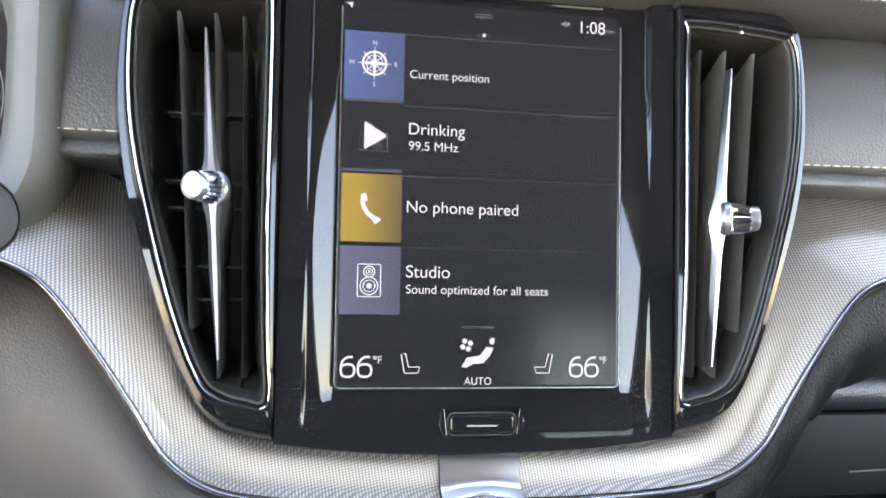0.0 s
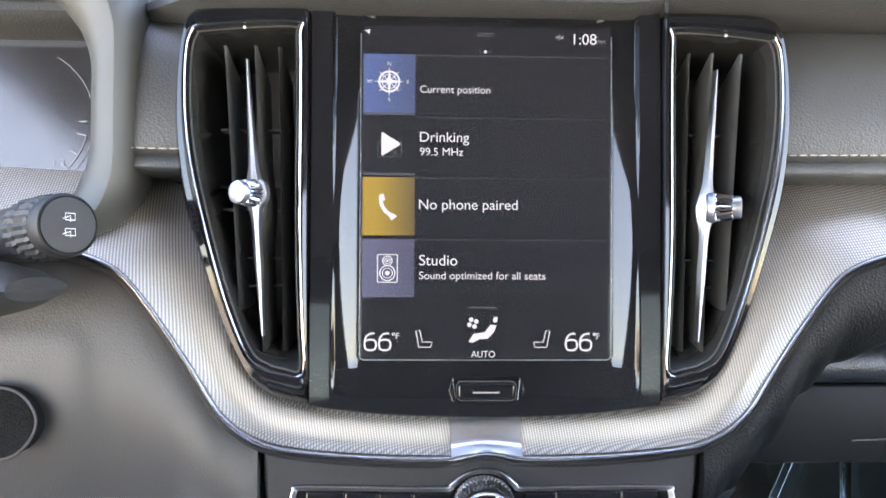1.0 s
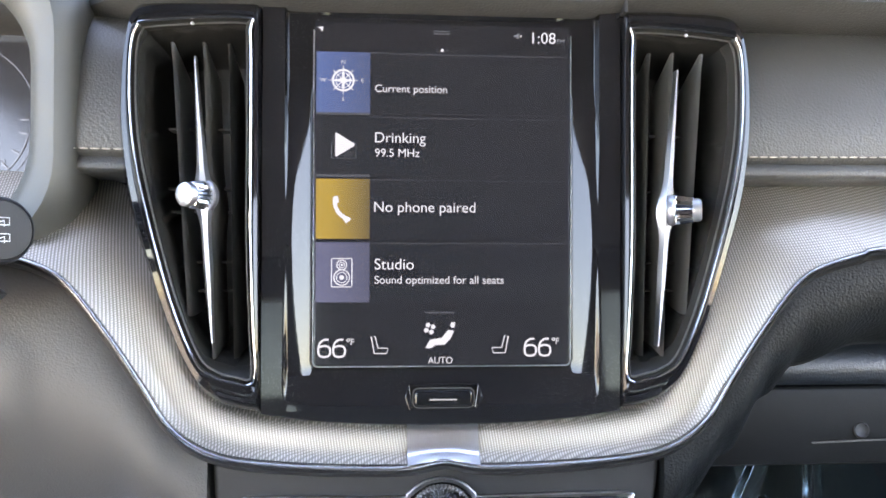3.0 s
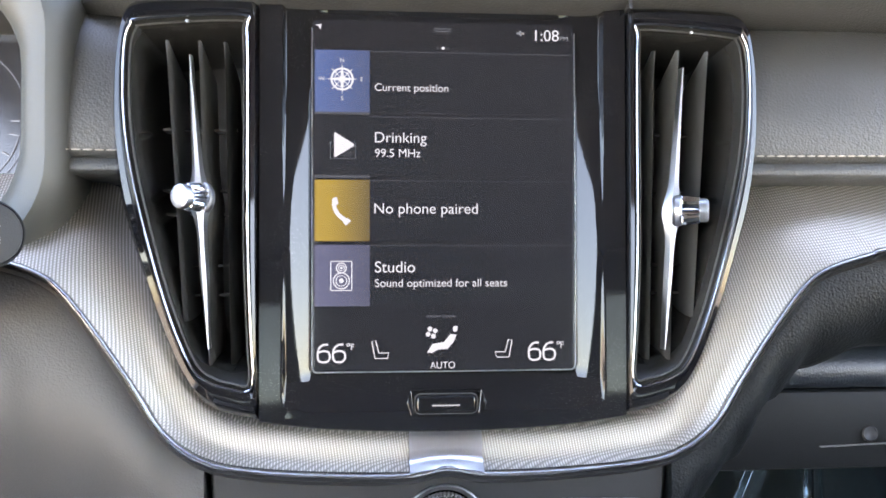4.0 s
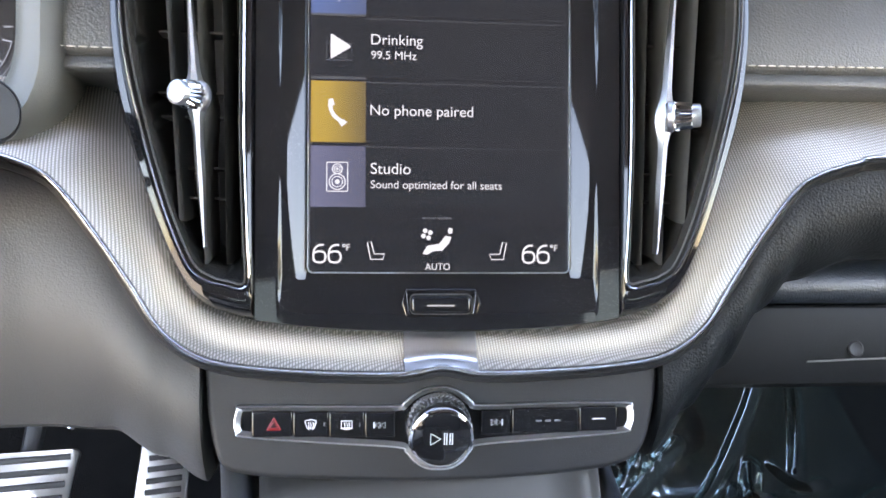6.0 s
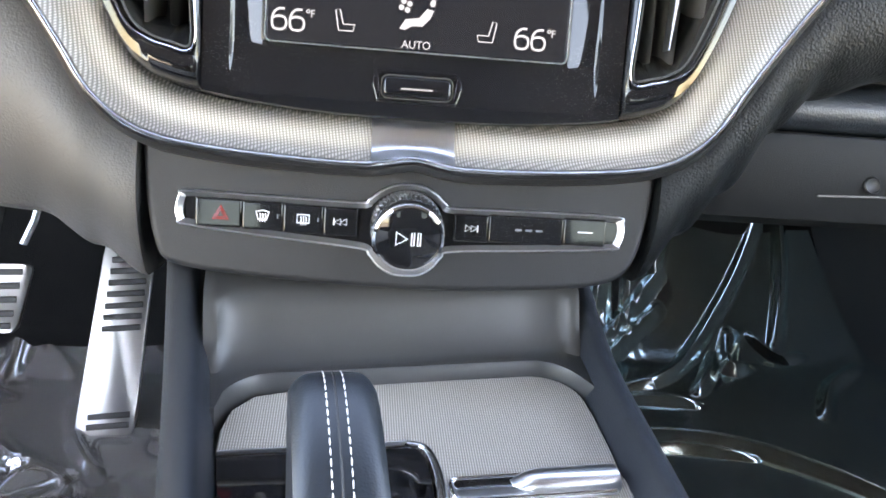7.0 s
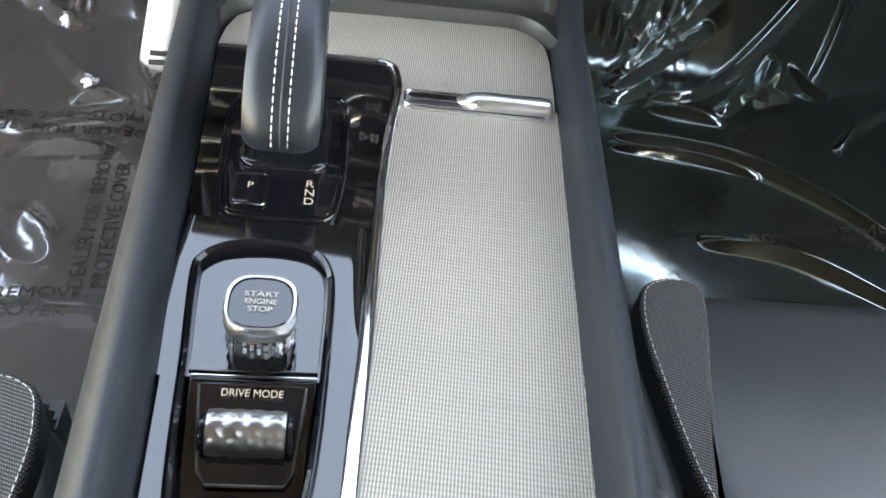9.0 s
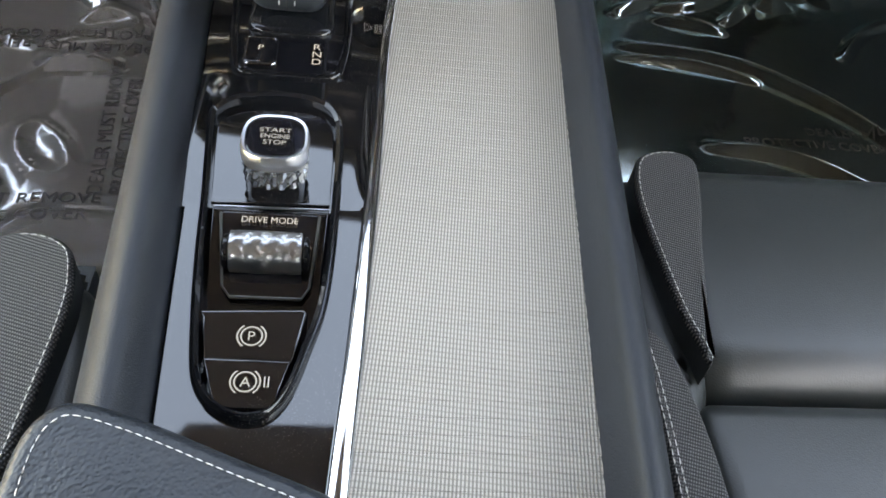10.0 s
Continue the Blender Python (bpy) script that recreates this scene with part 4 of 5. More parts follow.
KNEE_LOW = ((0.1265, 0.546), (0.150, 0.560), (0.178, 0.5755), (0.215, 0.578), (0.30, 0.5745), (0.75, 0.568))
CHEEK_LOW = ((0.1245, 0.5545), (0.146, 0.580), (0.168, 0.604), (0.192, 0.638), (0.212, 0.657), (0.255, 0.670), (0.45, 0.678), (0.75, 0.68))


def knee_swell(x, v):
    """A raised knee bolster with a rounded upper corner, low in the driver's panel."""
    across, up = x - 0.236, v - 0.660
    r = 0.024
    outside = math.hypot(max(0.0, -across), max(0.0, up)) - r
    return 0.0012 * ease(-outside / 0.014)


def dash_side(s, table, x0, name, label, material, tuck):
    rs = []
    for i in range(110):
        x = x0 + (0.75 - x0) * (i / 109) ** 1.7
        hi, lo = edge_height(s * x) - 0.002, level(table, x)
        span = hi - lo
        row = [Vector((s * x, 0.012, hi + 0.004)), Vector((s * x, 0.002, hi))]
        for k in range(1, 41):
            f = k / 40
            v = hi - span * f
            swell = knee_swell(x, v) * (1 - f ** 8) if s < 0 else 0.0
            row.append(Vector((s * x, 0.002 + 0.004 * f + 0.016 * f ** 3 - 0.006 * math.sin(math.pi * f) * min(1, span / 0.08) - swell, v)))
        row += [Vector((s * x, 0.030, lo - 0.003)), Vector((s * x, 0.045, lo - 0.0015)), Vector((s * x, tuck, lo + 0.01))]
        rs.append(row)
    rs.insert(0, [Vector((p.x, p.y + 0.03, p.z)) for p in rs[0]])
    return part(name, loft(rs), material, dashboard, label, DASH)


dash_side(-1, KNEE_LOW, 0.1262, "knee_panel", "smooth charcoal lower panel beside the column", SOFT, 0.2)
dash_side(1, CHEEK_LOW, 0.1242, "lower_cheek", "grained charcoal side of the centre stack, darkened for shade", SHADED_LEATHER, 0.12)
# The recess is a raised black slab: its shade is put into the colour.
part("recess_shade_slab", slab([(p.x, p.y) for p in spline([Vector((x, v, 0)) for x, v in ((-0.33, 0.648), (-0.272, 0.6465), (-0.2520, 0.6430), (-0.2425, 0.628), (-0.2500, 0.6125), (-0.268, 0.6065), (-0.33, 0.604))], 50, True)], 0.02, -0.0085, 0.0015), CARPET, dashboard, "raised dark slab for the shade inside the knee recess", DASH)
part("recess_rim", tube([(p.x, -0.0084, p.y) for p in spline([Vector((x, v, 0)) for x, v in ((-0.33, 0.648), (-0.272, 0.6465), (-0.2520, 0.6430), (-0.2425, 0.628), (-0.2500, 0.6125), (-0.268, 0.6065), (-0.33, 0.604))], 50)], 0.0009, sides=6), DARK, dashboard, m=DASH)
# glovebox, set back under the passenger side
SPAN = (0.125, 0.2, 0.3, 0.45, 0.75)
roll = []
for x, k in ((0.176, 0.0), (0.179, 0.22), (0.184, 0.45), (0.192, 0.68), (0.204, 0.86), (0.222, 0.96), (0.25, 1.0), (0.45, 1.0), (0.75, 1.0)):
    roll.append([Vector((x, 0.052 + (d - 0.052) * (0.35 + 0.65 * k), 0.6390 + (v - 0.6390) * k)) for v, d in ((0.6390, 0.080), (0.6392, 0.0520), (0.6410, 0.0470), (0.6460, 0.0430), (0.6530, 0.0425), (0.6600, 0.0455), (0.6655, 0.0520), (0.6690, 0.0620), (0.6700, 0.0800))])
part("glovebox_roll", loft(roll), ARM_LEATHER, dashboard, "grained leather roll above the glovebox", DASH)
part("glovebox_shelf", loft([[Vector((x, d, v)) for v, d in ((0.690, 0.075), (0.6390, 0.0760), (0.6385, 0.080))] for x in SPAN]), DARK, dashboard, m=DASH)
glove = part("glovebox_lid", loft([[Vector((x, d, v)) for v, d in ((0.6380, 0.080), (0.6380, 0.0520), (0.6365, 0.0502), (0.630, 0.049), (0.600, 0.053), (0.588, 0.058), (0.583, 0.075), (0.583, 0.2))] for x in SPAN]), LID, dashboard, "charcoal glovebox lid", DASH)
part("lid_lock", turned([(0.0052, 0), (0.0052, 0.0012), (0.0044, 0.0018), (0.0034, 0.0010), (0.0001, 0.0008)], (0.2700, 0.0515, 0.6105), (0, -1, 0.1), 24), HARD, glove, "small metal lock", DASH)
part("lid_handle", tube([(0.238, 0.0515, 0.6028), (0.27, 0.0510, 0.6040), (0.34, 0.0505, 0.6055)], 0.0006, 0.0010, sides=6), VANE, glove, "thin bright handle line", DASH)

# ---- instrument cluster, stalk and column ----
cluster = thing("instrument_cluster", DASH @ Vector((-0.36, 0, 0.75)), "hooded driver display with a smooth grey rim", "instrument cluster")
ro, ri = rounded(-0.56, 0.712, -0.1940, 0.898, 0.052, 10), rounded(-0.535, 0.724, -0.2225, 0.876, 0.060, 10)
rim_rows = []
for k, d in ((-0.02, 0.03), (0, 0.010), (0.12, -0.002), (0.35, -0.008), (0.65, -0.006), (0.9, 0.002), (1.0, 0.012), (1.08, 0.03), (1.15, 0.06)):
    rim_rows.append([Vector((a[0] + (b[0] - a[0]) * k, d, a[1] + (b[1] - a[1]) * k)) for a, b in zip(ro, ri)])
part("hood_rim", loft(rim_rows, close_v=True), HOOD, cluster, "smooth olive-grey rim", DASH)
# The faint emission stands in for haze reflected on the cluster glass.
part("cluster_glass", slab(rounded(-0.55, 0.716, -0.200, 0.91, 0.05, 8), 0.06, 0.0555, 0.001), lit("cluster_reflection_glow", (0.022, 0.0225, 0.024)), cluster, "driver display with a faint glow for reflected haze", DASH)
marks = [ring(-0.283, 0.800, 0.0415, 0.0007, 0.0548, -62, -12, 20), ring(-0.283, 0.800, 0.0455, 0.0005, 0.0548, -75, 60, 30)]
for a in (-62, -45, -30, -12, 0):
    marks.append(stroke([(-0.283 + 0.036 * math.cos(radians(a)), 0.80 + 0.036 * math.sin(radians(a))), (-0.283 + 0.041 * math.cos(radians(a)), 0.80 + 0.041 * math.sin(radians(a)))], 0.0011, 0.0548))
marks.append(at_depth(lettering("1/2", -0.262, 0.772, height=0.0045), 0.0548))
part("dial_mark", join(*marks), lit("dial_white", (0.28, 0.28, 0.30)), cluster, "pale gauge marks", DASH)

stalk = thing("wiper_stalk", DASH @ Vector((-0.25, -0.03, 0.72)), "black control stalk with a patterned collar and round end", "stalk")
K15 = 1.22
tip, ax = Vector((-0.2010, -0.0720, 0.7305)), Vector((0.74, -0.66, 0.05)).normalized()
part("stem", turned([(r * K15, h) for r, h in [(0.0085, -0.115), (0.0100, -0.08), (0.0112, -0.045), (0.0114, -0.034)]], tip, ax, 28), DARK, stalk, m=DASH)
part("collar", turned([(r * K15, h) for r, h in [(0.0122, -0.036), (0.0130, -0.034), (0.0130, -0.028), (0.0118, -0.026)]], tip, ax, 44, 22, -0.0007), DARK, stalk, "ribbed black collar", DASH, smooth=False)
part("collar", turned([(r * K15, h) for r, h in [(0.0120, -0.0245), (0.0131, -0.0225), (0.0131, -0.0125), (0.0122, -0.0105)]], tip, ax, 52, 26, -0.0008), DARK, stalk, "ribbed black collar", DASH, smooth=False)
cap = part("end_cap", turned([(r * K15, h) for r, h in [(0.0117, -0.012), (0.0122, -0.008), (0.0124, -0.002), (0.0118, 0.0), (0.0112, 0.0004), (0.0110, -0.0002), (0.0106, 0.0004), (0.0001, 0.0008)]], tip, ax, 40), HARD, stalk, "round end button", DASH)
q = ax.to_track_quat("Z", "Y").to_matrix().to_4x4()
spin = DASH @ Matrix.Translation(tip + ax * 0.0014) @ q @ Matrix.Rotation(radians(-0), 4, "Z")
icons = []
for dv in (0.0036, -0.0036):
    icons.append(stroke([(-0.0020, dv - 0.0014), (0.0026, dv - 0.0014), (0.0026, dv + 0.0018), (-0.0020, dv + 0.0018)], 0.0004, 0, True))
    icons.append(stroke([(-0.0032, dv - 0.0008), (0.0004, dv + 0.0006), (0.0004, dv - 0.0022)], 0.0004, 0))
side = Vector((0, 0, 1)).cross(ax).normalized()
rise = ax.cross(side).normalized()
turnm = Matrix((side, -ax, rise)).transposed().to_4x4()
part("wiper_marks", join(*icons), WHITE_MARK, cap, "white wiper marks", DASH @ Matrix.Translation(tip + ax * 0.0013) @ turnm)
column = thing("steering_column", DASH @ Vector((-0.3, 0, 0.69)), "grey plastic steering column shroud under the stalk", "steering column")
part("shroud", loft([[Vector((x, -0.052 + 0.0 * w, 0.7000)) + Vector((0, 0.035 * math.cos(w), 0.0130 * math.sin(w) * k)) for w in (2 * math.pi * j / 20 for j in range(20))] for x, k in ((-0.42, 2.6), (-0.30, 1.9), (-0.26, 1.3), (-0.24, 1.0), (-0.229, 0.75), (-0.2235, 0.45), (-0.2222, 0.1))], close_v=True, caps=True), SOFT, column, m=DASH)

# ---- tunnel console ----
console = thing("tunnel_console", CON @ Vector((0, -0.2, 0.2)), "charcoal tunnel console with padded rails and a front tray", "console")


def left_in(y):
    return -0.0925 + (-0.05 - y) * 0.0515


def left_ridge(y):
    return left_in(y) - 0.0048


def right_in(y):
    return 0.0599 + (y + 0.404) * 0.0905


def right_ridge(y):
    return right_in(y) + 0.0070


ys = [0.09 - 0.69 * i / 46 for i in range(47)]


def rise(y):
    """The rails climb in front, to meet the panel above the tray."""
    return 0.045 * max(0.0, (y + 0.055) / 0.145) ** 1.4


rail = []
for y in ys:
    a, r = left_in(y), left_ridge(y)
    rail.append(spline([Vector((px, y, pz + (rise(y) if pz > 0.486 else 0.0))) for px, pz in ((a + 0.001, 0.485), (a - 0.0005, 0.497), (a - 0.0022, 0.508), (r - 0.0005, 0.5155), (r - 0.0035, 0.5185), (r - 0.0075, 0.5180), (r - 0.0125, 0.5135), (r - 0.0165, 0.506), (r - 0.0195, 0.490), (r - 0.021, 0.46), (r - 0.028, 0.34), (r - 0.040, 0.18))], 40))
part("rail", loft(rail), RAIL, console, "padded side rail", CON)
rail = []
for y in ys:
    a, r = right_in(y), right_ridge(y)
    rail.append(spline([Vector((px, y, pz + (rise(y) if pz > 0.486 else 0.0))) for px, pz in ((a - 0.001, 0.485), (a + 0.0008, 0.497), (a + 0.004, 0.508), (r - 0.0005, 0.5155), (r + 0.0020, 0.5180), (r + 0.0055, 0.5175), (r + 0.0095, 0.5135), (r + 0.0125, 0.506), (r + 0.0145, 0.490), (r + 0.016, 0.46), (r + 0.022, 0.34), (r + 0.034, 0.18))], 40))
part("rail", loft(rail), RAIL, console, "padded side rail", CON)


def tray_edge(x):
    c, hw, r = 0.0005, 0.092, 0.026
    y = -0.0330 + 0.035 * x
    over = abs(x - c) - (hw - r)
    if over > 0:
        y -= r - math.sqrt(max(0, r * r - min(over, r) ** 2))
    return y


rows = []
for i in range(61):
    x = -0.0985 + 0.1965 * i / 60
    yb = tray_edge(x)
    k = 1.0
    far = 0.026 + 0.03 * x
    ys = -0.0330 + 0.035 * x
    rows.append([Vector((x, (yb if z < 0.508 else ys + 0.3 * (yb - ys)) + dy, z)) for dy, z in ((-0.003, 0.490), (0, 0.4995), (0.0010, 0.5050), (0.0024, 0.5068), (0.0042, 0.5070), (0.0060, 0.5066), (0.0100, 0.5085), (0.0155, 0.5140), (0.0205, 0.5215), (0.0248, 0.5300), (0.0285, 0.5370), (0.0340, 0.5410))] + [Vector((x, max(yb + 0.045, 0.03), 0.5435)), Vector((x, 0.07, 0.567))])
part("tray_wall", loft(rows), TRAY, console, "smooth curved tray wall", CON)
part("console_bed", box(-0.085, 0.075, -0.60, 0.06, 0.455, 0.4785), DARK, console, m=CON, smooth=False)

FRONT = [(-0.0905, -0.083), (-0.0890, -0.066), (-0.0845, -0.0515), (-0.0740, -0.0410), (-0.05, -0.0362), (0, -0.0338), (0.05, -0.0320), *[(0.0665 + 0.0237 * math.sin(radians(a)), -0.0551 + 0.0237 * math.cos(radians(a))) for a in range(0, 91, 9)], (0.0902, -0.07), (0.0880, -0.10), (0.0865, -0.1145), (0.0046, -0.1145), (0.0040, -0.10), (0.0015, -0.0870), (-0.004, -0.0815)]
part("front_inlay", slab(FRONT, 0.49, 0.4992, 0.0006, on_top), TAMBOUR, console, "woven metal tray inlay", CON)
PLATE = [(-0.0905, -0.083), (-0.006, -0.0828), (-0.0015, -0.086), (0.0008, -0.092), (0.0012, -0.105), (-0.0024, -0.148), (-0.0071, -0.196), (-0.0110, -0.2726), (-0.0138, -0.3148), (-0.0170, -0.355), (-0.0212, -0.392), (-0.0275, -0.46), (-0.0713, -0.46), (-0.0753, -0.3825), (-0.0821, -0.2495), (-0.0856, -0.189), (-0.0889, -0.12)]
POD = [(-0.0768, -0.2510), (-0.0745, -0.2425), (-0.0680, -0.2365), (-0.0600, -0.2338), (-0.0470, -0.2325), (-0.0350, -0.2340), (-0.0270, -0.2385), (-0.0225, -0.2470), (-0.0213, -0.2600), (-0.0218, -0.2850), (-0.0228, -0.3150), (-0.0250, -0.3400), (-0.0295, -0.3590), (-0.0340, -0.3740), (-0.0395, -0.3825), (-0.0465, -0.3852), (-0.0540, -0.3840), (-0.0615, -0.3785), (-0.0668, -0.3680), (-0.0698, -0.3480), (-0.0725, -0.3200), (-0.0747, -0.2850)]
podline = [(p.x, p.y) for p in spline([Vector((x, y, 0)) for x, y in POD], 110, True)]
part("gloss_plate", holed(PLATE, inset(podline, 0.0012), 0.480, 0.4985, 0.0006), LACQUER, console, "piano-black plate", CON)
apron = []
for i in range(25):
    f = i / 24
    y = -0.2172 - 0.0763 * f
    xa, xb = -0.0840 - (y + 0.2172) * -0.055, -0.0085 + (y + 0.2172) * 0.052
    lift = 0.055 * (y + 0.2935)
    apron.append([Vector((xa + (xb - xa) * g, y, 0.4984 + lift * h)) for g, h in ((0, 0), (0.02, 0.85), (0.04, 1), (0.06, 1), (0.25, 1), (0.5, 1), (0.75, 1), (0.90, 1), (0.92, 1), (0.96, 0.85), (1, 0))])
apron.insert(0, [Vector((p.x, p.y + 0.001, 0.4980)) for p in apron[0]])
part("plate_apron", loft(apron), LACQUER, console, "gently sloping gloss surface before the pod", CON)
part("plate_edge", tube([(-0.0900, -0.0826, 0.4992), (-0.05, -0.0824, 0.4992), (-0.0065, -0.0822, 0.4992)], 0.0007, 0.0012, up=(0, 0, 1), sides=6), SATIN, console, m=CON)
div = spline([Vector(p) for p in ((-0.0070, -0.0818, 0.4990), (0.0005, -0.0845, 0.4990), (0.0035, -0.0925, 0.4990), (0.0038, -0.110, 0.4990), (-0.0010, -0.148, 0.4990), (-0.0052, -0.196, 0.4990), (-0.0092, -0.2726, 0.4990), (-0.0122, -0.3148, 0.4990), (-0.0150, -0.355, 0.4990), (-0.0182, -0.392, 0.4990), (-0.0235, -0.46, 0.4990))], 70)
part("chrome_divider", tube(div, 0.0036, 0.0022, up=(0, 0, 1), sides=12, taper=lambda s: 0.40 + 0.62 * s), CHROME, console, "polished chrome dividing strip", CON)

# shutter handle
handle = part("shutter_base", slab(rounded(0.0062, -0.1248, 0.0822, -0.1092, 0.0045), 0.497, 0.5006, 0.0008, on_top), SATIN, console, "satin metal shutter handle", CON)
part("handle_rim", tube([(x, y, 0.5008) for x, y in rounded(0.0070, -0.1240, 0.0814, -0.1100, 0.0040)], 0.0007, 0.0010, closed=True, up=(0, 0, 1), sides=8), CHROME, handle, "bright raised rim", CON)
# A raised darker slab: the finger slot's shade is put into its metal colour.
part("handle_strip", slab(rounded(0.0085, -0.1165, 0.0560, -0.1112, 0.0022), 0.500, 0.5010, 0.0003, on_top), RIM, handle, "dark metal slab for the shade of the finger slot", CON)
part("handle_strip", slab(rounded(0.0085, -0.1226, 0.0400, -0.1175, 0.0022), 0.500, 0.5012, 0.0004, on_top), STEEL, handle, "brushed finger ledge", CON)
grip = []
for x, k, h, dy in ((0.0330, 0.08, 0.1, 0.0040), (0.0345, 0.40, 0.35, 0.0022), (0.0375, 0.72, 0.7, 0.0009), (0.0420, 0.94, 0.95, 0.0002), (0.048, 1, 1, 0), (0.064, 1, 1, 0), (0.0806, 1, 0.97, 0), (0.0814, 0.92, 0.8, 0), (0.0816, 0.6, 0.5, 0)):
    grip.append([Vector((x, -0.1172 + dy + 0.0068 * math.cos(a) * k, 0.5006 + 0.0072 * max(0, math.sin(a)) ** 0.8 * k * h)) for a in (math.pi * j / 14 for j in range(15))])
part("handle_grip", loft(grip), SATIN, handle, "rounded bright grip", CON)

# ---- gear selector ----
selector = thing("gear_selector", CON @ Vector((-0.047, -0.17, 0.50)), "black leather gear lever with white double stitching", "gear lever")
GATE = [(-0.0661, -0.1290), (-0.0735, -0.1345), (-0.0765, -0.1460), (-0.0760, -0.170), (-0.0745, -0.190), (-0.0722, -0.2095), (-0.0690, -0.2155), (-0.0620, -0.2170), (-0.0470, -0.2172), (-0.0320, -0.2170), (-0.0255, -0.2145), (-0.0225, -0.2070), (-0.0203, -0.186), (-0.0200, -0.160), (-0.0203, -0.1400), (-0.0225, -0.1305), (-0.0285, -0.1265), (-0.0470, -0.1260)]
gate = [(p.x, p.y) for p in spline([Vector((x, y, 0)) for x, y in GATE], 80, True)]
part("gate_plate", slab(gate, 0.497, 0.5030, 0.0018, on_top), GLASS_BLACK, selector, "glossy black selector plate", CON)
part("gate_rim", tube([(x, y, 0.5028) for x, y in inset(gate, 0.0008)], 0.0012, 0.0018, closed=True, up=(0, 0, 1), sides=10), PIANO, selector, "raised gloss ridge", CON)
part("gate_groove", tube([(x, y, 0.5030) for x, y in inset(gate, 0.0031)], 0.0006, 0.0009, closed=True, up=(0, 0, 1), sides=8), PIANO, selector, m=CON)
boot = [(p.x, p.y) for p in spline([Vector((x, y, 0)) for x, y in ((-0.066, -0.140), (-0.0675, -0.165), (-0.066, -0.184), (-0.047, -0.187), (-0.030, -0.184), (-0.0285, -0.165), (-0.030, -0.140), (-0.047, -0.136))], 48, True)]
part("lever_boot", slab(boot, 0.502, 0.5065, 0.0025, on_top), PIANO, selector, "glossy collar round the lever", CON)
PROFILE = [(-0.1370, 0.5060), (-0.1310, 0.5300), (-0.1275, 0.5520), (-0.1285, 0.5655), (-0.1345, 0.5730), (-0.1450, 0.5755), (-0.1600, 0.5725), (-0.1780, 0.5655), (-0.1930, 0.5560), (-0.2030, 0.5450), (-0.2065, 0.5350), (-0.2035, 0.5275), (-0.1930, 0.5240), (-0.1800, 0.5215), (-0.1720, 0.5150), (-0.1690, 0.5060)]
prof = spline([Vector((0, y, z)) for y, z in PROFILE], 60, True)
cen = sum(prof, Vector()) / len(prof)
lev = []
for i in range(17):
    f = -1 + 2 * i / 16
    k = 1 - 0.13 * abs(f) ** 6 - (0.10 if abs(f) == 1 else 0)
    lev.append([Vector((-0.0478 + 0.0150 * f, cen.y + (p.y - cen.y) * (1 - 0.10 * abs(f) ** 5), cen.z + (p.z - cen.z) * (1 - 0.16 * abs(f) ** 5))) for p in prof])
part("lever", loft(lev, close_v=True, caps=True), FINE_LEATHER, selector, "black leather lever head", CON)
crest = [p for p in prof[8:41]]
for dx in (-0.0032, 0.0032):
    part("stitching", stitches([Vector((-0.0478 + dx, p.y, p.z)) + (p - cen).normalized() * 0.0001 for p in crest], 0.0027, 0.0010, 0.00032, (0, -0.4, 0.9)), THREAD, selector, "white stitches", CON)
part("lever_seam", tube([Vector((-0.0478, p.y, p.z)) for p in crest], 0.0005, up=(1, 0, 0), sides=6), DARK, selector, m=CON)
pbtn = part("park_button", slab(rounded(-0.0672, -0.2098, -0.0528, -0.1905, 0.0026), 0.502, 0.5048, 0.0010, on_top), GLASS_BLACK, selector, "square park button", CON)
part("button_edge", tube([(x, y, 0.5042) for x, y in rounded(-0.0672, -0.2098, -0.0528, -0.1905, 0.0026)], 0.0005, closed=True, up=(0, 0, 1), sides=6), RIM, pbtn, m=CON)
FLAT = Matrix(((1, 0, 0, 0), (0, 0, 1, 0), (0, -1, 0, 0), (0, 0, 0, 1)))


def top_text(name, body, x, y, z, material, parent, height=0.0, width=0.0, label=""):
    bm = lettering(body, x, y, width=width, height=height, align="CENTER")
    return part(name, bm, material, parent, label, CON @ Matrix.Translation((0, 0, z)) @ FLAT)


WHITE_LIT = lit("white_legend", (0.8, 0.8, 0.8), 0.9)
top_text("letter", "P", -0.0600, -0.2002, 0.50485, WHITE_LIT, pbtn, 0.0036)
for body, y in (("R", -0.1950), ("N", -0.2006), ("D", -0.2062)):
    top_text("letter", body, -0.0354, y, 0.50315, WHITE_LIT, selector, 0.0042)

# ---- start and drive-mode pod ----
pod = thing("start_pod", CON @ Vector((-0.048, -0.31, 0.498)), "glossy black control pod with start knob and drive roller", "control panel")
inn = inset(podline, 0.0042)
RAMP = lambda y: 0.11 * max(0.0, y + 0.2935)
part("pod_rim", loft([[Vector((x, y, 0.4970)) for x, y in podline], [Vector((x, y, 0.5010 + RAMP(y))) for x, y in inset(podline, 0.0006)], [Vector((x, y, 0.5024 + RAMP(y))) for x, y in inset(podline, 0.0020)], [Vector((x, y, 0.5012 + RAMP(y))) for x, y in inset(podline, 0.0034)], [Vector((x, y, 0.480)) for x, y in inn]], close_v=True), PIANO, pod, "raised gloss rim", CON)
deck = [(x, y) for x, y in inn if y > -0.2925]
first = max(range(len(deck)), key=lambda k: math.dist(deck[k], deck[k - 1]))
deck = deck[first:] + deck[:first]
bm = slab(deck, 0.4840, 0.4996, 0.0003, on_top)
for v in bm.verts:
    if v.co.z > 0.498:
        v.co.z += 0.065 * max(0.0, v.co.y + 0.2935)
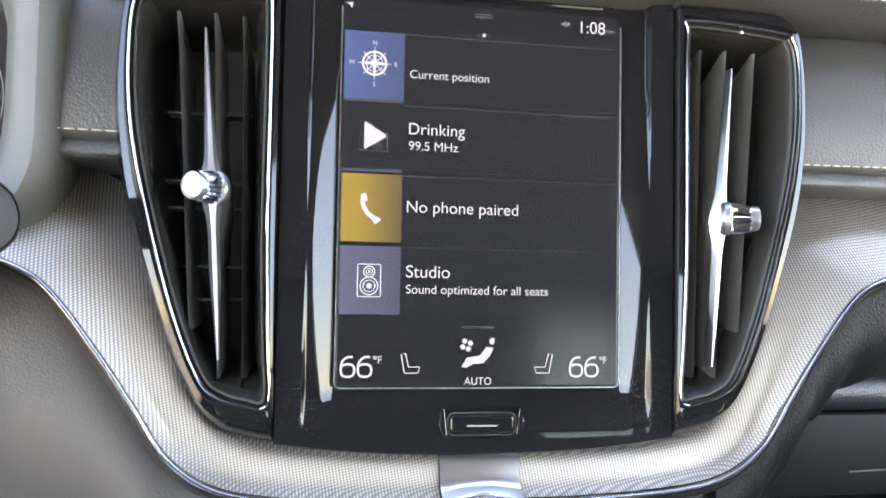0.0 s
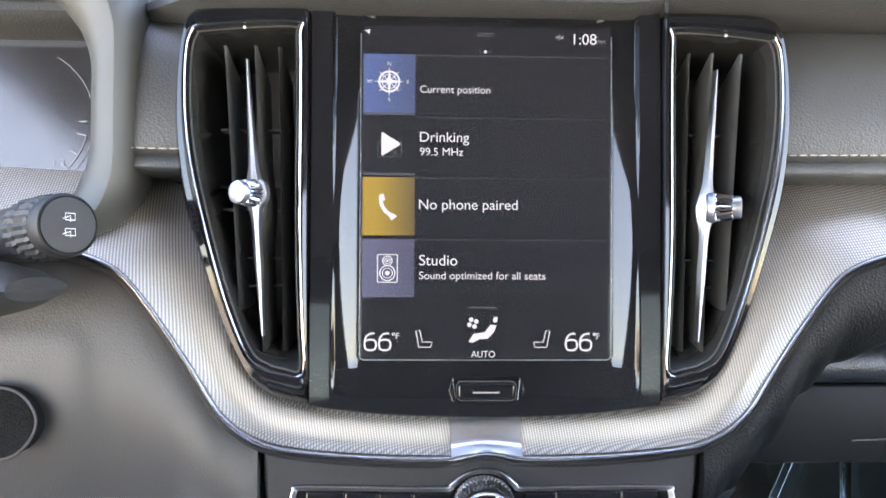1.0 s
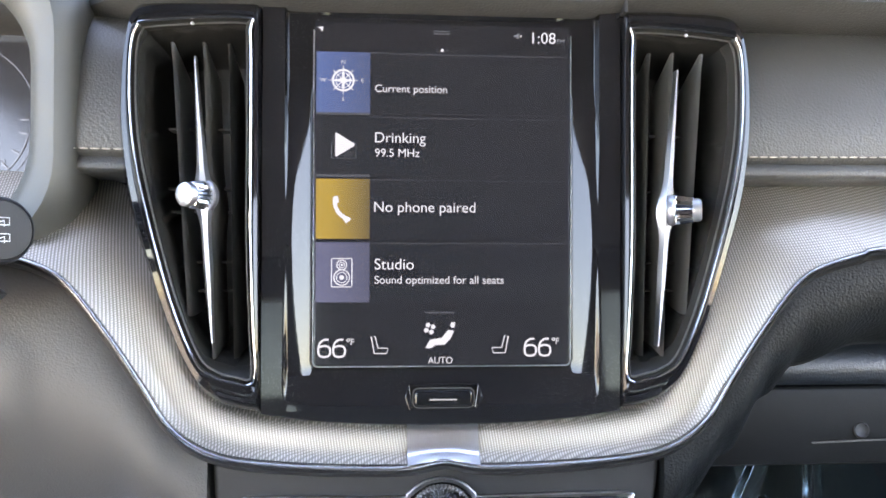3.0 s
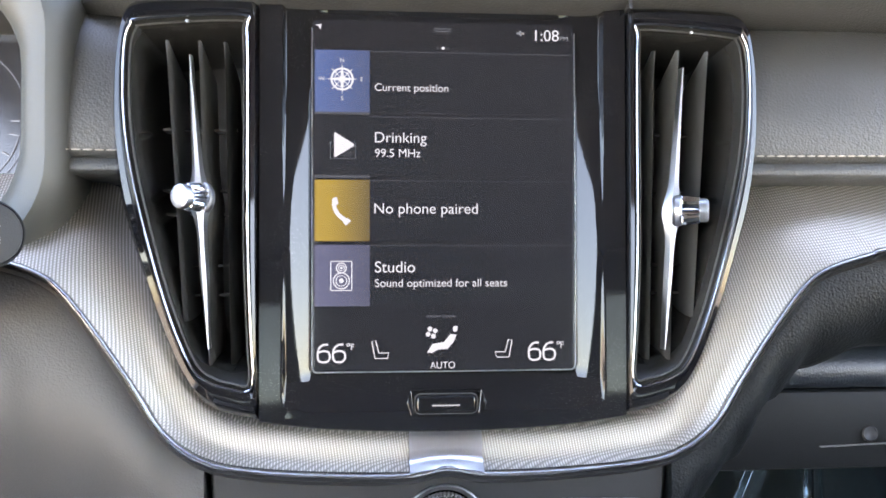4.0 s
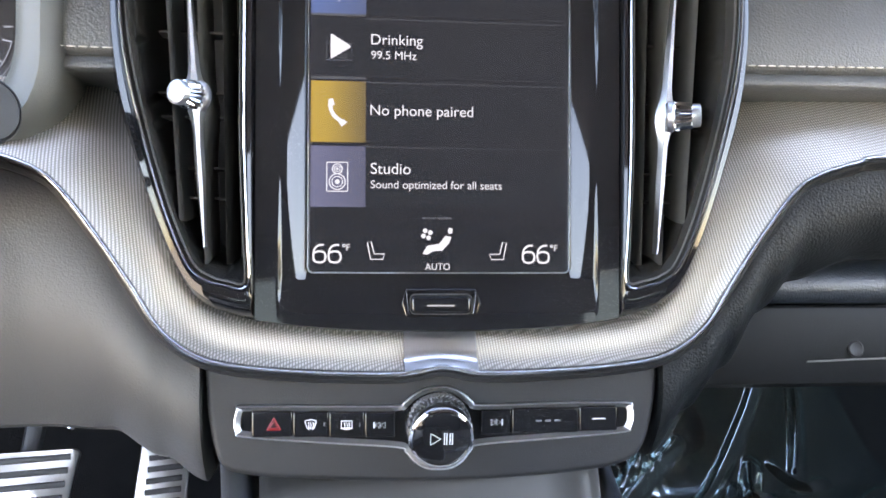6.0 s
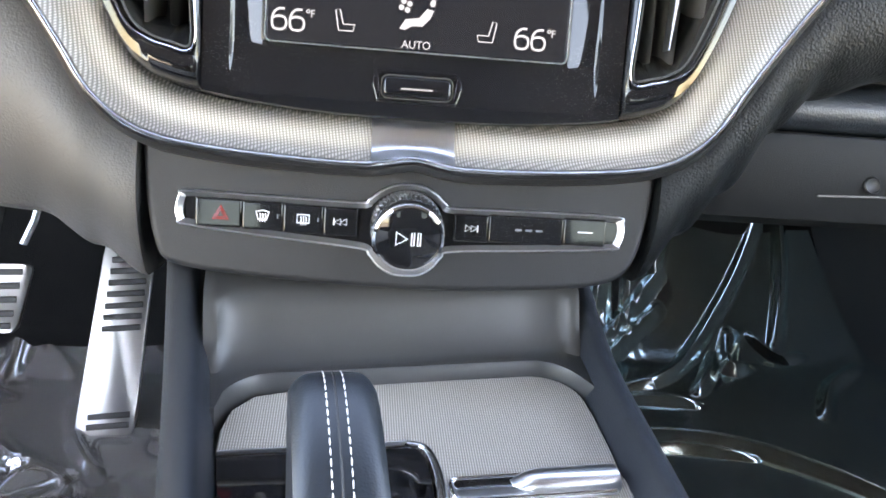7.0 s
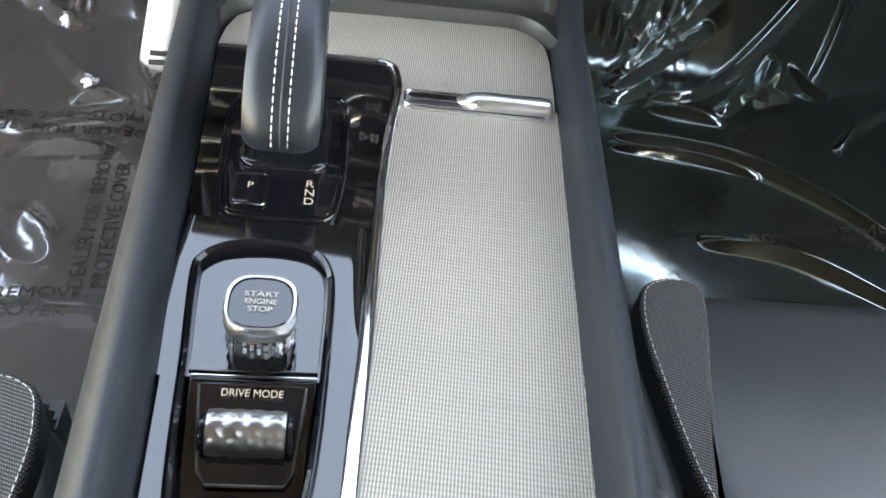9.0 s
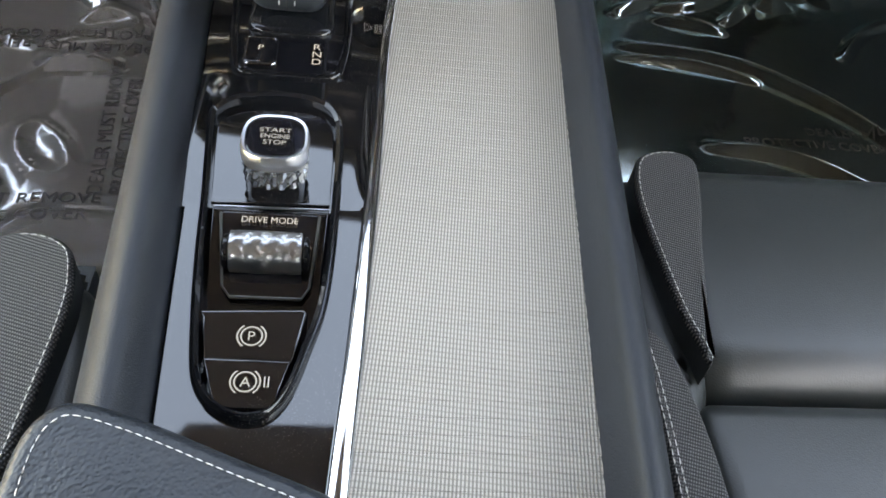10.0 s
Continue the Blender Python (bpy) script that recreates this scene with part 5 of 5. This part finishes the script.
part("knob_deck", bm, LACQUER, pod, "mirror-black sloping deck round the knob", CON)
part("pod_floor", slab(inn, 0.4785, 0.4845, 0.0004, on_top), GLASS_BLACK, pod, "mirror-black pod floor", CON)
SX, SY = -0.0470, -0.2785


def squarish(h, r, z, k=1.04, n=64):
    """A round-cornered square with evenly spaced points."""
    out = []
    for i in range(n):
        w = 2 * math.pi * i / n
        c, t = math.cos(w), math.sin(w)
        q = (abs(c) ** 2.9 + abs(t) ** 2.9) ** (-1 / 2.9)
        out.append(Vector((SX + h * q * c, SY + h * k * q * t, z)))
    return out


knob = part("start_knob", loft([squarish(0.0108, 0.005, 0.4990), squarish(0.0108, 0.005, 0.5060), squarish(0.0116, 0.0052, 0.5075)], close_v=True, caps=True), PIANO, pod, "square-round start knob", CON)
band = []
for k, z in enumerate((0.5070, 0.5092, 0.5114, 0.5136, 0.5160)):
    ringv = squarish(0.0121, 0.0054, z)
    band.append([Vector((SX + (p.x - SX) * (1.01 if (j // 2 + k) % 2 else 0.955), SY + (p.y - SY) * (1.01 if (j // 2 + k) % 2 else 0.955), p.z)) for j, p in enumerate(ringv)])
part("crystal_band", loft(band, close_v=True), CRYSTAL, knob, "faceted glassy band", CON, smooth=False)
part("knob_bezel", loft([squarish(0.0124, 0.0055, 0.5160), squarish(0.0126, 0.0056, 0.5185), squarish(0.0124, 0.0054, 0.5208), squarish(0.0118, 0.0050, 0.5222), squarish(0.0109, 0.0046, 0.5220)], close_v=True), SATIN, knob, "satin chrome bezel", CON)
part("knob_face", loft([squarish(0.0111, 0.0046, 0.5205), squarish(0.0109, 0.0045, 0.5214), squarish(0.0104, 0.0042, 0.5218), squarish(0.0101, 0.0042, 0.5218), squarish(0.0050, 0.0042, 0.5218)], close_v=True, caps=True), GLASS_BLACK, knob, "black glass face", CON)
FACE_INK = lit("knob_legend", (0.62, 0.68, 0.74), 1.0)
for body, dy, w in (("START", 0.0030, 0.0118), ("ENGINE", -0.0004, 0.0106), ("STOP", -0.0038, 0.0082)):
    bm = lettering(body, SX, SY + dy - 0.0006, width=w, height=0.0023, align="CENTER")
    part("face_letters", bm, FACE_INK, knob, m=CON @ Matrix.Translation((0, 0, 0.5222)) @ FLAT)
part("pod_step", tube([(-0.0690, -0.2936, 0.4994), (-0.0470, -0.2932, 0.4994), (-0.0262, -0.2930, 0.4994)], 0.0004, 0.0006, up=(0, 0, 1), sides=6), SATIN, pod, m=CON)
CUP = [(-0.0655, -0.2985), (-0.0640, -0.2975), (-0.0310, -0.2975), (-0.0295, -0.2985), (-0.0318, -0.3270), (-0.0345, -0.3312), (-0.0590, -0.3312), (-0.0622, -0.3270)]
LIE = lambda y: 0.4925 + (y + 0.3312) * 0.26
bm = slab([(-0.0692, -0.2945), (-0.0264, -0.2945), (-0.0288, -0.3418), (-0.0672, -0.3418)], 0.4800, 0.4993, 0.0004, on_top)
for v in bm.verts:
    if v.co.z > 0.49:
        v.co.z += 0.25 * (v.co.y + 0.2945)
part("roller_panel", bm, GLASS_BLACK, pod, "black sloping roller panel", CON)
bm = slab(CUP, 0.4840, 0.5004, 0.0004, on_top)
for v in bm.verts:
    if v.co.z > 0.498:
        v.co.z += LIE(v.co.y) - 0.5004
part("roller_cup", bm, GLASS_BLACK, pod, "glossy black roller cup", CON)
part("cup_rim", tube([(x, y, LIE(y) + 0.0004) for x, y in [CUP[0]] + [((CUP[0][0] + CUP[7][0]) / 2, -0.313)] + CUP[:3:-1] + [((CUP[3][0] + CUP[4][0]) / 2, -0.313)] + [CUP[3]]], 0.0005, 0.0008, up=(0, 0, 1), sides=6), VANE, pod, "grey U-shaped lip", CON)
top_text("drive_legend", "DRIVE MODE", -0.0474, -0.3028, 0.5014, WHITE_LIT, pod, 0.0030, 0.0205)
rs = []
for i in range(57):
    x = -0.0600 + 0.0250 * i / 56
    row = []
    for j in range(104):
        a, u, v = 2 * math.pi * j / 104, math.pi * i / 14, math.pi * j / 17.3333
        cell = max(abs(math.cos(u) * math.cos(v)), abs(math.sin(u) * math.sin(v)))
        r = (0.0073 + 0.00055 * cell) * (1 - 0.03 * abs(i - 28) / 28)
        row.append(Vector((x, -0.3165 + r * math.cos(a), 0.5005 + r * math.sin(a))))
    rs.append(row)
roller = part("drive_roller", loft(rs, close_v=True, caps=True), STEEL, pod, "dimpled metal roller", CON)
for x in (-0.0614, -0.0336):
    part("roller_hub", turned([(0.0050, -0.0014), (0.0064, -0.0007), (0.0066, 0.0), (0.0064, 0.0007), (0.0050, 0.0014)], (x, -0.3165, 0.5000), (1, 0, 0), 24), PIANO, roller, m=CON)
BRAKE_A = [(-0.0660, -0.3440), (-0.0330, -0.3425), (-0.0315, -0.3440), (-0.0355, -0.3625), (-0.0630, -0.3620), (-0.0655, -0.3470)]
BRAKE_B = [(-0.0628, -0.3630), (-0.0358, -0.3635), (-0.0398, -0.3785), (-0.0420, -0.3800), (-0.0550, -0.3800), (-0.0585, -0.3775)]


def tipped(outline, z):
    """A button whose front edge stands a little higher."""
    ym = sum(y for x, y in outline) / len(outline)
    bm = slab(outline, 0.4840, z, 0.0006, on_top)
    for v in bm.verts:
        if v.co.z > 0.498:
            v.co.z += (v.co.y - ym) * 0.10
    return bm


ba = part("brake_button", tipped(BRAKE_A, 0.5012), LACQUER, pod, "gloss parking brake button", CON)
bb = part("hold_button", tipped(BRAKE_B, 0.5010), LACQUER, pod, "gloss brake hold button", CON)


def brake_mark(cx, cy, body, parent, z):
    marks = [ring(cx, cy, 0.0034, 0.0005, 0), ring(cx, cy, 0.0046, 0.0005, 0, -55, 55, 12), ring(cx, cy, 0.0046, 0.0005, 0, 125, 235, 12), lettering(body, cx, cy - 0.0017, height=0.0034, align="CENTER")]
    part("brake_mark", join(*marks), FACE_INK, parent, "pale brake mark", CON @ Matrix.Translation((0, cy, z)) @ Matrix.Rotation(0.0997, 4, "X") @ Matrix.Translation((0, -cy, 0)) @ FLAT)


brake_mark(-0.0489, -0.3535, "P", ba, 0.50115)
brake_mark(-0.0491, -0.3712, "A", bb, 0.5015)
part("hold_lamp", stroke([(-0.0432, -0.3692), (-0.0432, -0.3728), (-0.0420, -0.3728), (-0.0420, -0.3692)], 0.0004, 0), FACE_INK, bb, m=CON @ Matrix.Translation((0, -0.371, 0.5014)) @ Matrix.Rotation(0.0997, 4, "X") @ Matrix.Translation((0, 0.371, 0)) @ FLAT)

# ---- armrest ----
armrest = thing("armrest", CON @ Vector((0, -0.5, 0.49)), "black leather armrest lid with a pale stitched edge", "armrest")
ARM = [(-0.1000, -0.43), (-0.0990, -0.4100), (-0.0945, -0.4005), (-0.0860, -0.3972), (-0.0690, -0.4022), (-0.0454, -0.4122), (-0.0209, -0.4225), (0.02, -0.443), (0.060, -0.468), (0.074, -0.485), (0.078, -0.51), (0.078, -0.56), (0.076, -0.63), (0.066, -0.652), (0.03, -0.66), (-0.05, -0.66), (-0.088, -0.652), (-0.099, -0.63), (-0.10, -0.56), (-0.10, -0.48)]
arm = [(p.x, p.y) for p in spline([Vector((x, y, 0)) for x, y in ARM], 90, True)]
part("lid", slab(arm, 0.488, 0.5340, 0.0052, on_top, 6, True, 0.004), ARM_LEATHER, armrest, "grained leather lid", CON)
seam = inset(arm, 0.0058)
part("lid_stitching", stitches([(x, y, 0.5342) for x, y in seam[0:60]], 0.0020, 0.0008, 0.00017, (0, 0, 1)), THREAD, armrest, "pale stitches", CON)

# ---- seats ----


def pad(points, z0, z1, bevel, n=70, fan=True):
    return slab([(p.x, p.y) for p in spline([Vector((x, y, 0)) for x, y in points], n, True)], z0, z1, bevel, on_top, 6, fan)


def cushion(x0, y0, x1, y1, z0, z1, r, crown):
    """An upholstered pad: rounded over at its edges, gently swelling in the middle."""
    def stops(a, b):
        near = [0, 0.04, 0.12, 0.25, 0.42, 0.62, 0.82, 1.0]
        inner = [a + r + (b - a - 2 * r) * k / 12 for k in range(1, 12)]
        return [a + r * k for k in near] + inner + [b - r * k for k in near[::-1]]

    xs, ys = stops(x0, x1), stops(y0, y1)
    rows = []
    for i, x in enumerate([xs[0]] + xs + [xs[-1]]):
        row = []
        for j, y in enumerate([ys[0]] + ys + [ys[-1]]):
            gap = min(r, math.hypot(max(0.0, r - min(x - x0, x1 - x)), max(0.0, r - min(y - y0, y1 - y))))
            u, w = 2 * (x - x0) / (x1 - x0) - 1, 2 * (y - y0) / (y1 - y0) - 1
            z = z1 - r + math.sqrt(max(0.0, r * r - gap * gap)) + crown * (1 - u ** 4) * (1 - w * w)
            skirt = i in (0, len(xs) + 1) or j in (0, len(ys) + 1)
            row.append(Vector((x, y, z0 if skirt else z)))
        rows.append(row)
    return loft(rows)


def seat(label, s, ox, oy):
    """s: +1 with its inner bolster towards -x (passenger), -1 the other way; ox, oy move it."""
    at = lambda pts: [(s * (x + ox), y + oy) for x, y in pts]
    th = thing("front_seat", CON @ Vector((s * (0.38 + ox), -0.45 + oy, 0.19)), label, "seat", "front seats")
    span = sorted((s * (0.150 + ox), s * (0.63 + ox)))
    part("thigh_support", cushion(span[0], -0.3070 + oy, span[1], -0.1390 + oy, 0.24, 0.408, 0.026, 0.006), SEAT_LEATHER, th, "smooth black leather thigh support", CON)
    bol = at(((0.1445, -0.176), (0.1500, -0.160), (0.1640, -0.1520), (0.1790, -0.1530), (0.1855, -0.163), (0.1800, -0.195), (0.1722, -0.225), (0.1640, -0.265), (0.1555, -0.303), (0.1515, -0.2900), (0.1472, -0.2684), (0.1437, -0.2250), (0.1425, -0.1950)))
    part("bolster_core", pad(bol, 0.24, 0.4190, 0.0016, fan=False), SEAT_LEATHER, th, "black leather bolster wall", CON)
    part("bolster", pad(bol, 0.4180, 0.4215, 0.0030, fan=False), MESH_CLOTH, th, "grey mesh cloth bolster", CON)
    loop = [(p.x, p.y) for p in spline([Vector((x, y, 0)) for x, y in bol], 70, True)]
    part("bolster_piping", stitches([(x, y, 0.4216) for x, y in inset(loop, 0.0026)[44:70]] + [(x, y, 0.4216) for x, y in inset(loop, 0.0026)[0:16]], 0.0032, 0.0011, 0.00032, (0, 0, 1)), THREAD, th, "pale stitches", CON)
    part("bolster_side", pad(at(((0.128, -0.22), (0.136, -0.178), (0.152, -0.160), (0.170, -0.158), (0.172, -0.24), (0.160, -0.312), (0.140, -0.318), (0.1290, -0.29))), 0.22, 0.405, 0.016), SEAT_LEATHER, th, "black leather bolster side", CON)
    part("cushion", cushion(span[0], -0.74 + oy, span[1], -0.3105 + oy, 0.22, 0.404, 0.012, 0.006), SEAT_LEATHER, th, "smooth black leather cushion", CON)
    rear = at(((0.1210, -0.292), (0.1280, -0.286), (0.1360, -0.302), (0.1410, -0.335), (0.1425, -0.38), (0.141, -0.50), (0.140, -0.68), (0.111, -0.68), (0.113, -0.50), (0.1195, -0.37), (0.1210, -0.32)))
    part("bolster_core", pad(rear, 0.24, 0.4215, 0.0016, fan=False), SEAT_LEATHER, th, "black leather bolster wall", CON)
    part("rear_bolster", pad(rear, 0.4205, 0.424, 0.0030, fan=False), MESH_CLOTH, th, "grey mesh cloth bolster", CON)
    lp = inset([(p.x, p.y) for p in spline([Vector((x, y, 0)) for x, y in rear], 70, True)], 0.0018)
    lp2 = inset(lp, 0.0024)
    part("bolster_piping", join(stitches([(x, y, 0.4238) for x, y in lp[50:70]], 0.0032, 0.0011, 0.00032, (0, 0, 1)), stitches([(x, y, 0.4242) for x, y in lp2[50:70]], 0.0032, 0.0011, 0.00032, (0, 0, 1))), THREAD, th, "double row of pale stitches", CON)
    part("seat_base", box(*sorted((s * (0.15 + ox), s * (0.62 + ox))), -0.72 + oy, -0.19 + oy, 0.19, 0.30, 0.01), DARK, th, m=CON)


seat("black leather passenger seat with grey mesh bolsters", 1, 0.0, 0.0)
seat("black leather driver seat with grey mesh bolsters", -1, -0.004, -0.088)

# ---- driver footwell ----
accel = thing("accelerator_pedal", CON @ Vector((-0.225, 0.34, 0.2)), "brushed steel accelerator pedal with black rubber bars", "pedal", "pedals")


def pedal(th, low, high, w0, w1, bars, bar_w, shift=0.0, thick=0.006):
    low, high = Vector(low), Vector(high)
    up = (high - low).normalized()
    n = Vector((0, -up.z, up.y)).normalized()
    x = Vector((1, 0, 0))
    L = (high - low).length
    out = rounded(-0.5, 0, 0.5, 1, 0.10, 4)
    fr = lambda u, f, d: low + up * (f * L) + x * (u * (w0 + (w1 - w0) * f)) + n * d
    rs = [[fr(u, f, 0) for u, f in out], [fr(u, f, thick) for u, f in out], [fr(u * 0.96, 0.5 + (f - 0.5) * 0.985, thick + 0.001) for u, f in out]]
    part("plate", loft(rs, close_v=True, caps=True), STEEL, th, "brushed steel plate", CON)
    for f in bars:
        part("rubber_bar", tube([fr(shift - bar_w / 2, f - 0.004, thick + 0.0010), fr(shift - bar_w / 4, f - 0.002, thick + 0.0012), fr(shift + bar_w / 4, f + 0.002, thick + 0.0012), fr(shift + bar_w / 2, f + 0.004, thick + 0.0010)], 0.0030, 0.0016, up=n, sides=8), DARK, th, "black rubber bar", CON)


pedal(accel, (-0.2185, 0.333, 0.200), (-0.1955, 0.432, 0.372), 0.057, 0.0485, (0.05, 0.10, 0.535, 0.593, 0.65, 0.71, 0.768, 0.826, 0.884, 0.942), 0.70, 0.04)
brake = thing("brake_pedal", CON @ Vector((-0.32, 0.35, 0.32)), "wide brushed steel brake pedal with black rubber bars", "pedal", "pedals")
pedal(brake, (-0.320, 0.329, 0.322), (-0.316, 0.357, 0.378), 0.072, 0.092, (0.10, 0.28, 0.48, 0.68, 0.88), 0.84)
part("pedal_arm", tube([(-0.325, 0.385, 0.36), (-0.318, 0.41, 0.40), (-0.300, 0.47, 0.50), (-0.295, 0.56, 0.62)], 0.006, 0.010, up=(1, 0, 0)), DARK, brake, m=CON)
part("pedal_rod", tube([(-0.2860, 0.385, 0.385), (-0.2765, 0.395, 0.405), (-0.2700, 0.41, 0.43)], 0.0035, up=(1, 0, 0)), SATIN, brake, "bright metal rod", CON)


# creases in the passenger film: (height, half width, points along the crest)
FOLDS = ((0.013, 0.010, (0.30, 0.293, 0.37, 0.283, 0.454, 0.252, 0.541, 0.18, 0.60, 0.10)), (0.009, 0.007, (0.29, 0.268, 0.374, 0.262, 0.448, 0.239)), (0.012, 0.009, (0.31, 0.395, 0.38, 0.452, 0.453, 0.505)),
         (0.012, 0.009, (0.325, 0.43, 0.40, 0.492, 0.469, 0.549)), (0.011, 0.009, (0.36, 0.378, 0.426, 0.397, 0.559, 0.518, 0.654, 0.622)), (0.010, 0.008, (0.442, 0.357, 0.47, 0.385, 0.505, 0.433)),
         (0.013, 0.010, (0.70, 0.66, 0.67, 0.57, 0.641, 0.509, 0.60, 0.44)), (0.010, 0.008, (0.575, 0.462, 0.597, 0.425, 0.635, 0.432)), (0.011, 0.008, (0.355, 0.352, 0.39, 0.345, 0.43, 0.334)),
         (0.022, 0.012, (0.375, 0.66, 0.336, 0.561)), (0.024, 0.012, (0.395, 0.655, 0.345, 0.525)), (0.026, 0.013, (0.428, 0.655, 0.361, 0.498)), (0.022, 0.012, (0.452, 0.65, 0.398, 0.532)), (0.022, 0.011, (0.482, 0.67, 0.427, 0.559)),
         (0.014, 0.010, (0.497, 0.615, 0.46, 0.548)), (0.012, 0.009, (0.30, 0.36, 0.345, 0.39, 0.37, 0.42)), (0.016, 0.011, (0.546, 0.465, 0.509, 0.402, 0.536, 0.407)), (0.012, 0.010, (0.36, 0.12, 0.45, 0.10, 0.56, 0.03)),
         (0.010, 0.009, (0.58, 0.30, 0.63, 0.36, 0.70, 0.40)), (0.012, 0.010, (0.62, 0.14, 0.66, 0.24, 0.72, 0.30)))
DRIVER_FOLDS = ((0.016, 0.011, (-0.378, 0.534, -0.37, 0.458, -0.369, 0.436)), (0.014, 0.01, (-0.369, 0.436, -0.345, 0.413, -0.32, 0.403)), (0.016, 0.011, (-0.328, 0.536, -0.328, 0.464, -0.335, 0.415)), (0.012, 0.01, (-0.342, 0.363, -0.3, 0.306, -0.273, 0.285, -0.24, 0.266)), (0.01, 0.009, (-0.292, 0.261, -0.274, 0.273, -0.254, 0.267)), (0.01, 0.009, (-0.255, 0.387, -0.243, 0.323, -0.215, 0.268)), (0.009, 0.009, (-0.313, 0.18, -0.28, 0.182, -0.246, 0.187)))
CRESTS = []
for hgt, wid, way in FOLDS + DRIVER_FOLDS:
    CRESTS.append((hgt * 1.3, wid * 1.3, [(p.x, p.y) for p in spline([Vector((way[k], way[k + 1], 0)) for k in range(0, len(way), 2)], 4 * len(way) // 2)]))


def crease(x, y):
    """Sharp-crested ridges that run along the creases and die out at their ends."""
    top = 0.0
    for hgt, wid, way in CRESTS:
        n = len(way) - 1
        for k in range(n):
            (ax_, ay), (bx, by) = way[k], way[k + 1]
            if min(ax_, bx) - wid < x < max(ax_, bx) + wid and min(ay, by) - wid < y < max(ay, by) + wid:
                dx, dy = bx - ax_, by - ay
                f = max(0.0, min(1.0, ((x - ax_) * dx + (y - ay) * dy) / (dx * dx + dy * dy)))
                d = math.hypot(x - ax_ - f * dx, y - ay - f * dy) / wid
                if d < 1:
                    along = math.sin(math.pi * (0.06 + 0.88 * (k + f) / n)) ** 0.6
                    top = max(top, hgt * along * (1 - d) * (1 - 0.30 * (1 - d) ** 2))
    return top


def fold(x, y, z, amp, seed, crumple=False):
    """Height of a wrinkled sheet lying on the floor."""
    h = noise.noise(Vector((x * 7 + seed, y * 7, seed))) * 0.6
    ridge = 1 - abs(noise.noise(Vector((x * 9 + 2.2 * h + seed, y * 5 - 1.5 * h, seed + 3)))) * 2.2
    fine = 1 - abs(noise.noise(Vector((x * 26 + seed, y * 19 + 3 * h, seed + 9)))) * 2
    zz = z + amp * (1.2 * h if crumple else 0.6 * h + 0.9 * max(0, ridge) ** 6 + 0.08 * max(0, fine) ** 4)
    if crumple:
        f = max(0.0, min(1.0, (y - 0.51) / 0.11))
        gather = math.exp(-((x - 0.385 - 0.3 * (y - 0.56)) / 0.055) ** 4) * max(0.0, min(1.0, (y - 0.43) / 0.07))
        zz += 1.2 * crease(x, y) + gather * (0.085 * f * f * (3 - 2 * f) + 0.0022 * math.sin(290 * (x - 0.35 * y) + 5 * noise.noise(Vector((x * 20, y * 9, 4)))))
    else:
        zz += crease(x, y)
    return zz + 1.08 * max(0, y - 0.42) ** 1.4


def wrinkled(x0, x1, y0, y1, n, *how):
    rs = []
    for i in range(n + 1):
        x = x0 + (x1 - x0) * i / n
        rs.append([Vector((x, y0 + (y1 - y0) * j / n, fold(x, y0 + (y1 - y0) * j / n, *how))) for j in range(n + 1)])
    return loft(rs)


def floor_text(body, x, y, turn, size, parent, how):
    """Printed words that follow the sheet's folds."""
    bm = lettering(body, 0, 0, height=size)
    bm.transform(Matrix.Translation((x, y, 0)) @ Matrix.Rotation(radians(turn), 4, "Z") @ FLAT)
    for v in bm.verts:
        v.co.z = fold(v.co.x, v.co.y, *how) + 0.0007
    part("printed_line", bm, FILM_INK, parent, "dark printed lettering", CON)


mat_l = thing("driver_floor_mat", CON @ Vector((-0.3, 0.15, 0.19)), "grey protective sheet under wrinkled cloudy film on the floor", "floor cover")
HOW_L, HOW_R = (0.204, 0.0055, 5.0), (0.204, 0.006, 11.0, True)
part("sheet", wrinkled(-0.62, -0.135, -0.20, 0.40, 40, 0.1915, 0.004, 2.0), GREY_SHEET, mat_l, "grey printed sheet", CON)
part("film", wrinkled(-0.62, -0.135, -0.20, 0.47, 110, *HOW_L), CLOUDY_FILM, mat_l, "wrinkled cloudy plastic film", CON)
for body, x, y, turn in (("DEALER MUST REMOVE", -0.2225, 0.002, 95), ("PROTECTIVE COVER", -0.2045, 0.004, 95), ("DEALER MUST REMOVE", -0.405, -0.0225, 4), ("PROTECTIVE COVER", -0.390, -0.0420, 4), ("DEALER MUST REMOVE", -0.215, 0.2200, 184), ("PROTECTIVE COVER", -0.222, 0.2420, 184)):
    floor_text(body, x, y, turn, 0.0125, mat_l, HOW_L)

mat_r = thing("passenger_floor_film", CON @ Vector((0.42, 0.25, 0.19)), "crumpled clear plastic film over black passenger carpet", "floor cover")
part("film", wrinkled(0.125, 0.735, 0.025, 0.70, 290, *HOW_R), FILM, mat_r, "crumpled clear plastic film", CON)
floor_text("DEALER MUST REMOVE", 0.475, 0.146, 0, 0.0125, mat_r, HOW_R)
floor_text("PROTECTIVE COVER", 0.400, 0.125, 0, 0.0125, mat_r, HOW_R)

# ---- shutter slats ----
y = -0.1146
while y > -0.60:
    y1 = y - 0.0062
    rs = []
    for yy, z in ((y, 0.4790), (y, 0.49892), (y - 0.0002, 0.4991), (y1 + 0.0002, 0.4991), (y1, 0.49892), (y1, 0.4790)):
        rs.append([Vector((-0.0030 + (y + 0.147) * 0.0593 + (0.0055 if y > -0.135 else 0), yy, z)), Vector((right_in(y) + 0.001, yy, z))])
    part("slat", loft(rs), TAMBOUR, console, m=CON)
    y -= 0.0062
